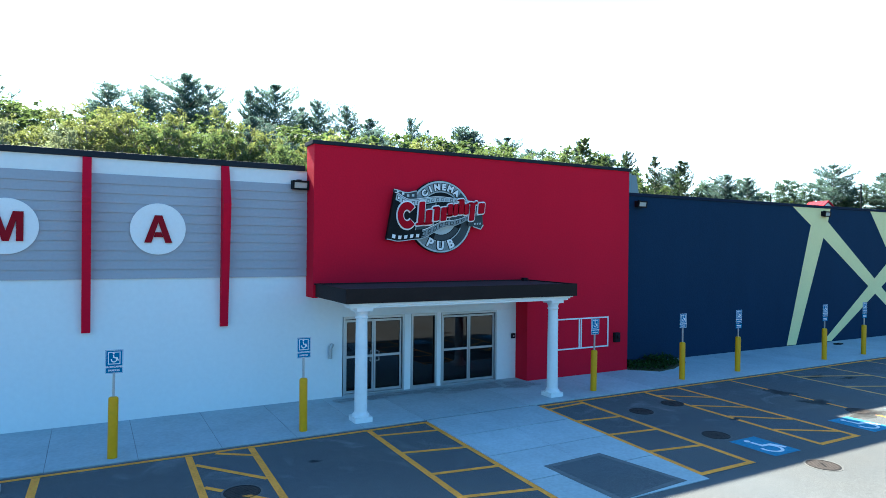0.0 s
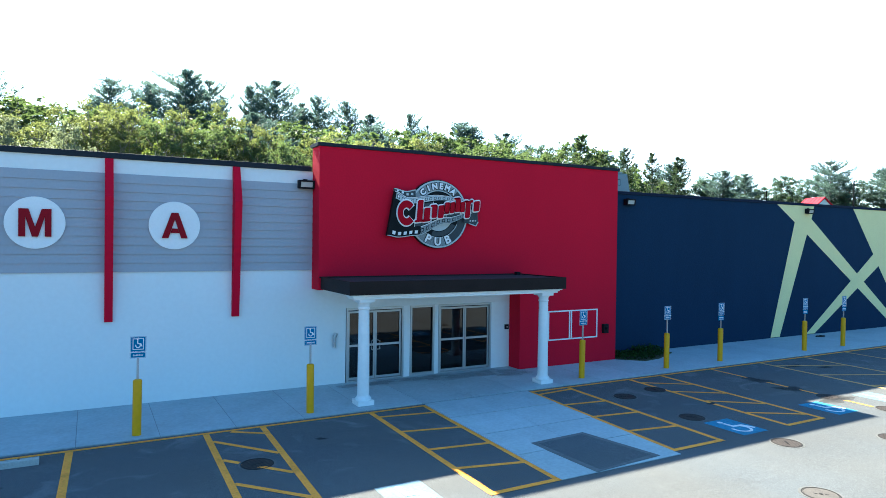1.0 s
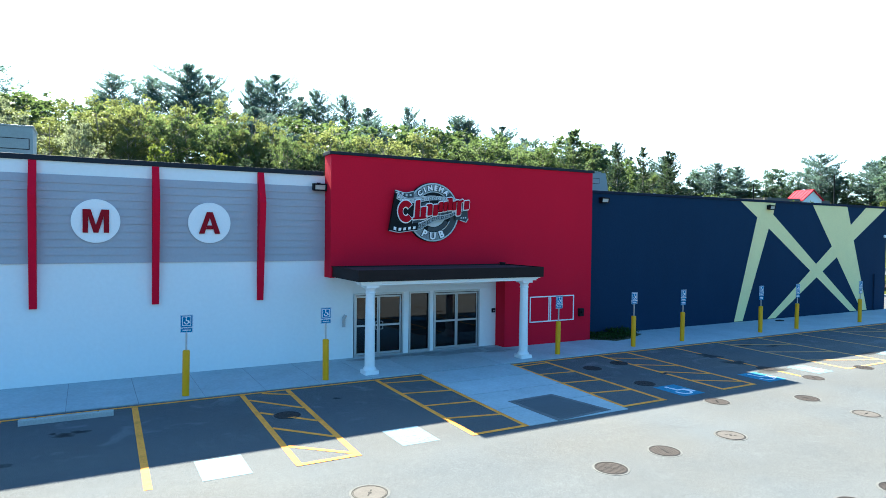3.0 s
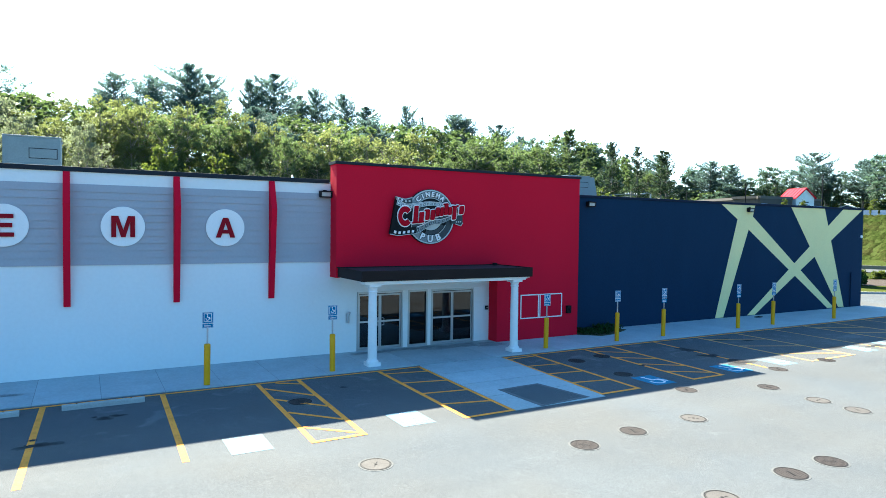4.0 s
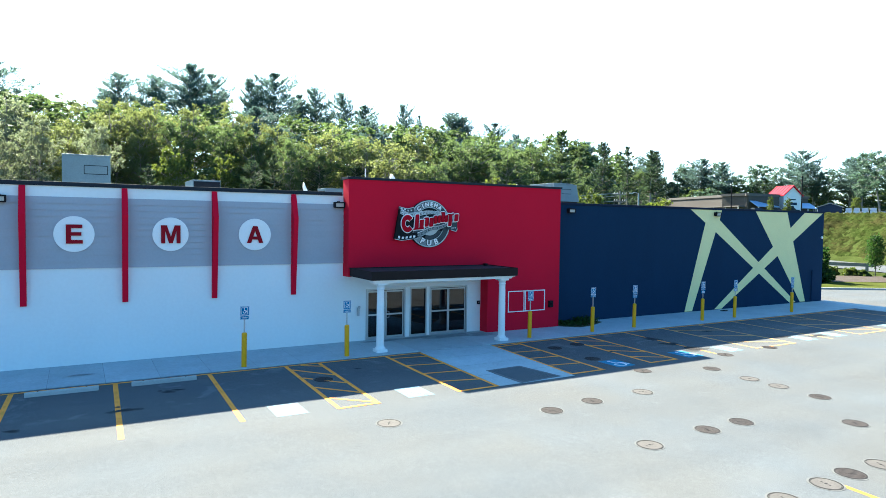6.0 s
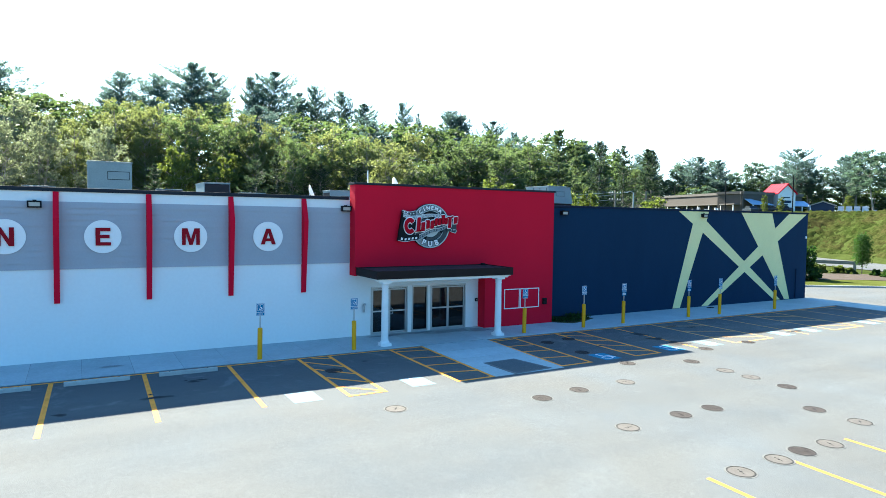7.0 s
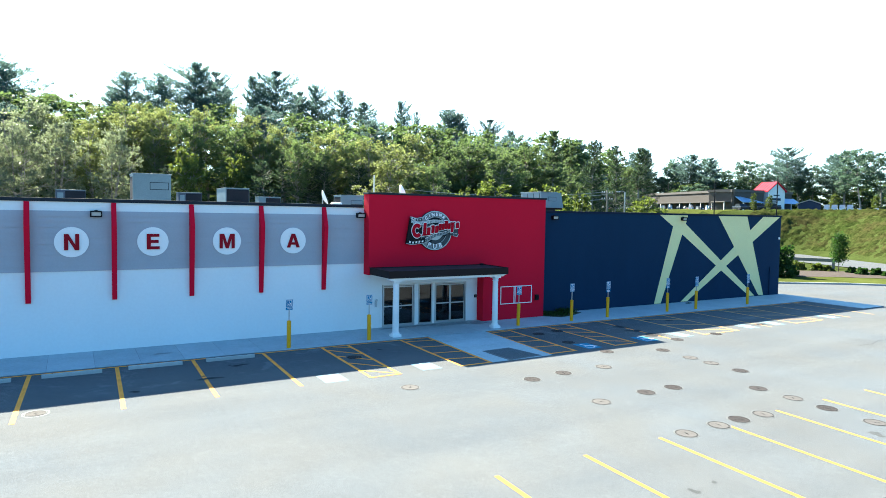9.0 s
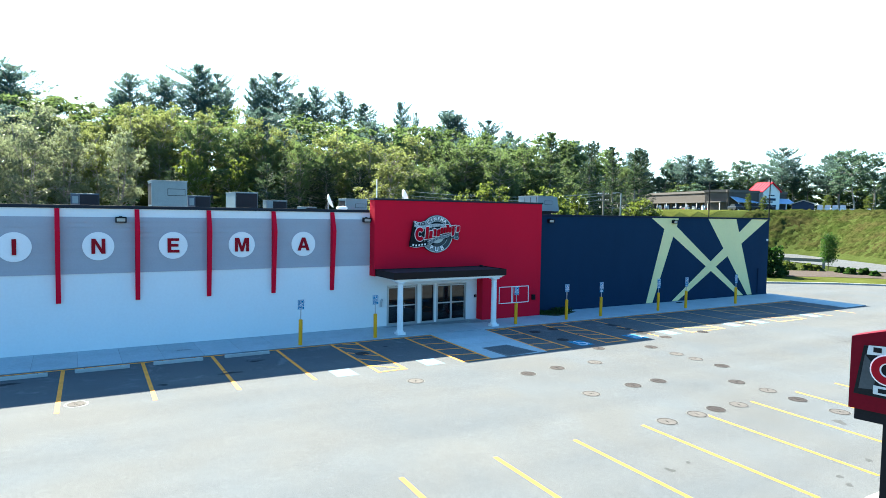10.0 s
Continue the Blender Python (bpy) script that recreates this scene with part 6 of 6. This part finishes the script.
# timber guard rail between bed and road
rail = thing("guard_rail", "weathered timber guard rail on posts beside the road", "guard rail", at=(70.5, 33.5, 0))
d = Vector((0.42, -0.907, 0))
rot = Matrix.Rotation(math.atan2(d.y, d.x), 4, "Z")
bm = boxes((-5, 5, -0.12, 0.12, 0.75, 1.15), bevel=0.02)
bm.transform(rot)
part("beam", bm, TIMBER, rail)
for k in (-4.2, 0.3, 4.2):
    bm = boxes((k - 0.15, k + 0.15, -0.14, 0.14, -0.1, 1.0))
    bm.transform(rot)
    part("post", bm, TIMBER, rail)

# ---- far shop on the terrace ----
T = 8.1
far = thing("store_building", "long low brown retail building on the terrace", "building", at=(0, 0, 0))
dirn = Vector((15.0, 50.0, 0)).normalized()
nrm = Vector((dirn.y, -dirn.x, 0))
wing_m = Matrix(((dirn.x, nrm.x, 0, 132.0), (dirn.y, nrm.y, 0, 86.6), (0, 0, 1, T), (0, 0, 0, 1)))
front_m = Matrix.Translation((132.0, 86.2, T))
gable_m = Matrix.Translation((146.2, 84.2, T)) @ Matrix.Rotation(radians(-14), 4, "Z")


def far_part(name, rows, material, parent, m, label=""):
    bm = boxes(*rows)
    bm.transform(m)
    return part(name, bm, material, parent, label)


far_part("wall", [(0, 66, 0, 9, -1, 4.3)], STORE, far, wing_m)
far_part("wall", [(0.1, 24, 0, 7, -1, 4.35)], STORE, far, front_m)
far_part("parapet", [(-0.15, 66.2, -0.2, 9.2, 4.3, 4.9)], STOREROOF, far, wing_m)
far_part("parapet", [(-0.1, 24.2, -0.25, 7.2, 4.36, 4.97)], STOREROOF, far, front_m)
far_part("soffit_band", [(0.4, 66, -1.6, -0.05, 1.75, 2.05)], STOREROOF, far, wing_m, "shallow projecting roof over the shop front")
far_part("fascia", [(0.4, 66, -1.66, -1.61, 1.8, 2.0)], STOREROOF, far, wing_m, "thin brown band")
for k in range(14):
    far_part("window", [(1.5 + 4.6 * k, 4.9 + 4.6 * k, -0.05, -0.01, -0.1, 1.6)], NAVY, far, wing_m, "dark shop window")
for k in range(14):
    far_part("roof_post", [(0.8 + 4.6 * k, 1.0 + 4.6 * k, -1.55, -1.4, -0.5, 1.74)], SIGNWHITE, far, wing_m)
for a, b in ((0.2, 8.6), (16.6, 24.4)):
    bm = prism([(-2.4, 1.7), (-0.3, 3.1), (-0.3, 3.2), (-2.5, 1.8)], b - a, "x", a)
    bm.transform(front_m)
    part("awning", bm, AWNING, far, "sloping blue metal awning")
    for k in range(3):
        x = a + (b - a) * (0.06 + 0.42 * k)
        far_part("awning_post", [(x, x + 0.2, -2.3, -2.1, -0.6, 1.72)], SIGNWHITE, far, front_m)
    far_part("window", [(a + 1.0, b - 1.0, -0.05, -0.01, -0.1, 1.5)], NAVY, far, front_m, "dark shop window")
gable = thing("entrance_gable", "white gabled shop entrance with a bright red metal roof", "building")
bm = prism([(-2.6, -0.9), (2.6, -0.9), (2.6, 5.0), (0.0, 6.95), (-2.6, 5.0)], 5.0, "y", 0.0)
bm.transform(gable_m)
part("wall", bm, SIGNWHITE, gable)
for s in (-1, 1):
    bm = prism([(s * 2.95, 4.62), (s * 2.95, 4.8), (0.0, 7.25), (0.0, 6.99)], 5.6, "y", -0.4)
    bm.transform(gable_m)
    part("roof_slope", bm, BARNRED, gable, "bright red metal roof")
    for k in range(6):
        bm = prism([(s * 2.95, 4.8), (s * 2.95, 4.9), (0.0, 7.33), (0.0, 7.25)], 0.07, "y", -0.35 + 1.03 * k)
        bm.transform(gable_m)
        part("roof_seam", bm, BARNRED, gable)
for a, b, z0, z1 in ((-0.9, 0.9, 3.7, 3.95), (-1.5, 1.3, 2.5, 3.1), (-1.4, 0.4, 2.0, 2.3)):
    far_part("sign_bar", [(a, b, -0.08, -0.01, z0, z1)], NAVY, gable, gable_m, "dark sign bar")
far_part("doorway", [(-1.5, 1.5, -0.06, -0.01, -0.6, 1.4)], NAVY, gable, gable_m, "dark doorway")
shed = thing("shed", "small dark blue shed with a pale gabled roof", "shed", at=(121.8, 61.6, 0))
bm = prism([(-2.0, T - 0.5), (2.0, T - 0.5), (2.0, T + 1.0), (0, T + 1.7), (-2.0, T + 1.0)], 3.2, "y", 0)
bm.transform(Matrix.Rotation(radians(-58), 4, "Z"))
part("wall", bm, NAVY, shed)
for s in (-1, 1):
    bm = prism([(s * 2.35, T + 0.92), (s * 2.35, T + 1.06), (0, T + 1.90), (0, T + 1.76)], 3.8, "y", -0.3)
    bm.transform(Matrix.Rotation(radians(-58), 4, "Z"))
    part("roof_slope", bm, CURB, shed)


def far_car(x, y, turn, paint, label, scale=1.0):
    c = thing("parked_car", label, "car", "cars on the terrace", (x, y, land(x, y) + 0.05))
    c.rotation_euler = (0, 0, radians(turn))
    part("body", boxes((-2.2, 2.2, -0.9, 0.9, 0.35, 0.95), bevel=0.12), paint, c)
    part("cabin", prism([(-1.6, 0.95), (-1.1, 1.5), (0.6, 1.5), (1.2, 0.95)], 1.6, "y", -0.8), CARDARK, c)
    part("roof", boxes((-1.05, 0.55, -0.72, 0.72, 1.5, 1.54)), paint, c)
    for a in (-1.35, 1.35):
        for b in (-0.92, 0.74):
            bm = prism(ring_outline(a, 0.33, 0.33, 16), 0.18, "y", b)
            part("wheel", bm, RUBBER, c)
    c.scale = (scale, scale, scale)


far_car(118.4, 68.0, 120, CARDARK, "dark parked car before the shop entrance")
far_car(128.0, 76.5, 100, CARDARK, "dark parked car before the shop entrance")
far_car(124.5, 79.0, 60, CARDARK, "dark parked car before the shop entrance")


def far_crate(x, y, turn, sx, sy, sz, label, material=CARPAINT):
    t = thing("outdoor_stock", label, "outdoor stock", "stock on the terrace", (x, y, land(x, y)))
    part("base", boxes((-sx / 2, sx / 2, -sy / 2, sy / 2, 0.0, sz * 0.55), bevel=0.05), material, t)
    part("top", prism([(-sx / 2, sz * 0.55), (-sx * 0.25, sz), (sx * 0.25, sz), (sx / 2, sz * 0.55)], sy * 0.9, "y", -sy * 0.45), STEEL, t)
    t.rotation_euler = (0, 0, radians(turn))


for k in range(4):
    far_crate(121.4 + 0.5 * k, 57.9 - 1.2 * k, 20, 1.0, 1.0, 1.35, "white domed trailer parked on the terrace")
for k in range(20):
    far_crate(122.6 + 0.35 * k + rnd.uniform(-0.4, 0.4), 52.6 - 0.95 * k, rnd.uniform(0, 60), 0.9, 0.7, rnd.uniform(0.45, 0.8), "pale pallet of goods on the terrace", SIGNWHITE if k % 3 else STEEL)
for k in range(44):
    p = wing_m @ Vector((1.5 + 1.25 * k, -3.0 - rnd.uniform(0, 4.5), 0))
    far_crate(p.x, p.y, rnd.uniform(0, 90), rnd.uniform(0.4, 1.1), rnd.uniform(0.3, 0.8), rnd.uniform(0.5, 1.5), "stacked goods and carts outside the shop", (SIGNWHITE, STEEL, BARNRED, CARDARK, TIMBER, STEEL, CARPAINT)[k % 7])


def pole(name, x, y, top, r, label, arms=0, lamp=False):
    z = land(x, y)
    p = thing(name, label, "pole", "poles", (x, y, z))
    part("shaft", tube(bmesh.new(), [(0, 0, -0.3), (0, 0, top - z)], [r, r * 0.7], 8), TIMBER if arms else STEEL if lamp else BLACK, p)
    for k in range(arms):
        part("crossarm", boxes((-1.1, 1.1, -0.06, 0.06, top - z - 0.5 - 0.9 * k, top - z - 0.36 - 0.9 * k)), TIMBER, p)
        for s in (-0.95, -0.5, 0.5, 0.95):
            part("insulator", tube(bmesh.new(), [(s, 0, top - z - 0.36 - 0.9 * k), (s, 0, top - z - 0.18 - 0.9 * k)], [0.05, 0.04], 6), SIGNWHITE, p)
    if lamp:
        part("arm", tube(bmesh.new(), [(0, 0, top - z - 0.05), (-0.5, 0.1, top - z + 0.12), (-1.0, 0.2, top - z)], [0.05, 0.05, 0.05], 6), STEEL, p)
        part("lamp_head", boxes((-1.45, -0.9, 0.08, 0.36, top - z - 0.10, top - z + 0.04), bevel=0.02), STEEL, p)


pole("utility_pole", 58.0, 53.5, 9.6, 0.16, "timber utility pole with crossarms and wires", 2)
pole("street_lamp", 62.5, 54.5, 9.5, 0.13, "pale street lamp pole with a single head", 0, True)
pole("lamp_pole", 92.7, 62.0, 12.8, 0.11, "slim dark lamp pole")
pole("lamp_pole", 78.2, 41.0, 11.9, 0.10, "slim dark lamp pole")
for k, (dz, far_z) in enumerate(((0.0, 9.1), (-0.35, 8.5), (-1.0, 7.9))):
    wire = thing("power_line", "thin pale overhead wire strung behind the building", "cable", "overhead wires")
    a, b = Vector((58.0, 53.5, 9.35 + dz)), Vector((27.0, 60.0, far_z))
    pts = [a.lerp(b, t / 12) + Vector((0, 0, -0.8 * 4 * (t / 12) * (1 - t / 12))) for t in range(13)]
    part("strand", tube(bmesh.new(), pts, [0.03] * 13, 4), CURB, wire)

# ---- roadside sign near the open row ----
structure("island", prism([(0.2, -8.6), (5.6, -7.9), (6.4, -7.62), (12.5, -7.62), (12.5, -12.5), (0.2, -12.5)], 0.2, "z", -0.24), CURB, "concrete-edged planted island", "island")
structure("island_grass", prism([(0.4, -8.8), (5.7, -8.08), (6.5, -7.82), (12.3, -7.82), (12.3, -12.3), (0.4, -12.3)], 0.03, "z", -0.045), GRASS, "grass of the planted island", "grass")
n = 5000
c = np.stack([rng.uniform(0.5, 12.2, n), rng.uniform(-12.2, -7.9, n), rng.uniform(-0.02, 0.16, n)], axis=1)
c = c[c[:, 1] < -8.8 + (c[:, 0] - 0.4) * 0.13]
me = leaf_cloud(rng, c, 0.14, 0.35, 0.8)
me.materials.append(TURF)
tagged(new("island_weeds", me), "tufts of grass on the planted island", "grass", kind="stuff")
pyl = thing("pylon_sign", "dark red arched roadside sign cabinet on a black post", "sign", at=(0.93, -9.92, 0))
pyl.rotation_euler = (0, 0, radians(-80))
arch = [(0, 3.40), (2.6, 3.40)] + [(2.6 * (1 - k / 12), 4.43 + 0.27 * math.sin(math.pi * k / 12)) for k in range(13)]
part("cabinet", prism(arch, 0.35, "y", 0), PYLRED, pyl, "dark red cabinet")
part("base_rail", boxes((0.07, 2.5, 0.03, 0.32, 3.24, 3.40)), BLACK, pyl)
part("post", boxes((0.42, 1.5, 0.06, 0.29, -0.25, 3.24)), BLACK, pyl, "black post")
part("picture_panel", prism([(0.06, 3.62), (0.16, 4.32), (2.2, 4.52), (2.2, 3.60)], 0.01, "y", -0.012), CHAR, pyl, "charcoal picture panel")
part("film_band", prism([(0.20, 4.20), (2.2, 4.32), (2.2, 4.46), (0.22, 4.33)], 0.008, "y", -0.018), SILVER, pyl)
part("film_band", prism([(0.30, 3.66), (2.2, 3.60), (2.2, 3.74), (0.30, 3.78)], 0.008, "y", -0.018), SILVER, pyl)
for k in range(6):
    part("film_hole", boxes((0.28 + 0.2 * k, 0.38 + 0.2 * k, -0.022, -0.018, 4.245 + 0.013 * k, 4.315 + 0.013 * k)), CHAR, pyl)
    part("film_hole", boxes((0.36 + 0.2 * k, 0.46 + 0.2 * k, -0.022, -0.018, 3.685 - 0.006 * k, 3.745 - 0.006 * k)), CHAR, pyl)
part("side_sheen", prism([(0.18, 4.20), (0.34, 4.0), (0.30, 3.72), (0.12, 3.70)], 0.006, "y", -0.016), MIDGRAY, pyl)
part("border", annulus(0.47, 4.02, 0.085, 0.22, 0.012, -0.030, 32, 40, 320), SIGNWHITE, pyl, "white border")
part("shape", annulus(0.47, 4.02, 0.103, 0.20, 0.012, -0.042, 32, 44, 316), SIGNRED, pyl, "raised red shape")

# ---- concrete slabs, last ----
slab_meshes = {}


def slab(x0, x1, y0, y1, top, parent):
    w, d = round(x1 - x0, 3), round(y1 - y0, 3)
    if (w, d) not in slab_meshes:
        g = 0.005
        slab_meshes[w, d] = mesh_of(boxes((g, w - g, g, d - g, -0.024, 0.0), bevel=0.008), CONCRETE)
    ob = part("slab", slab_meshes[w, d], CONCRETE, parent)
    ob.location = (x0, y0, top)


x = 0.65 - 1.53 * 14
while x < 39.9:
    x1 = min(x + 1.53, 40.0)
    slab(x, x1, 12.855, 15.90 if x1 < 15.8 else 16.14, SIDE, pavement)
    x = x1
for k in range(2):
    slab(37.4, 40.0, 8.9 + 1.95 * k, 8.9 + 1.95 * (k + 1), SIDE, pavement)


def apron_line(x, y):
    """The x of an apron joint at y: the apron narrows and leans towards the open lot."""
    a, b = 6.80 + (10.00 - 6.80) * x, 6.59 + (9.60 - 6.59) * x
    return b + (a - b) * (y - 7.16) / 5.64


for i in range(2):
    for k in range(4):
        y0, y1 = 7.165 + 1.41 * k, 7.155 + 1.41 * (k + 1)
        outline = [(apron_line(i / 2, y0) + 0.005, y0), (apron_line((i + 1) / 2, y0) - 0.005, y0), (apron_line((i + 1) / 2, y1) - 0.005, y1), (apron_line(i / 2, y1) + 0.005, y1)]
        part("slab", prism(outline, 0.06, "z", (0.012, 0.019, 0.026, 0.034)[k] - 0.06), CONCRETE, apron_bed)
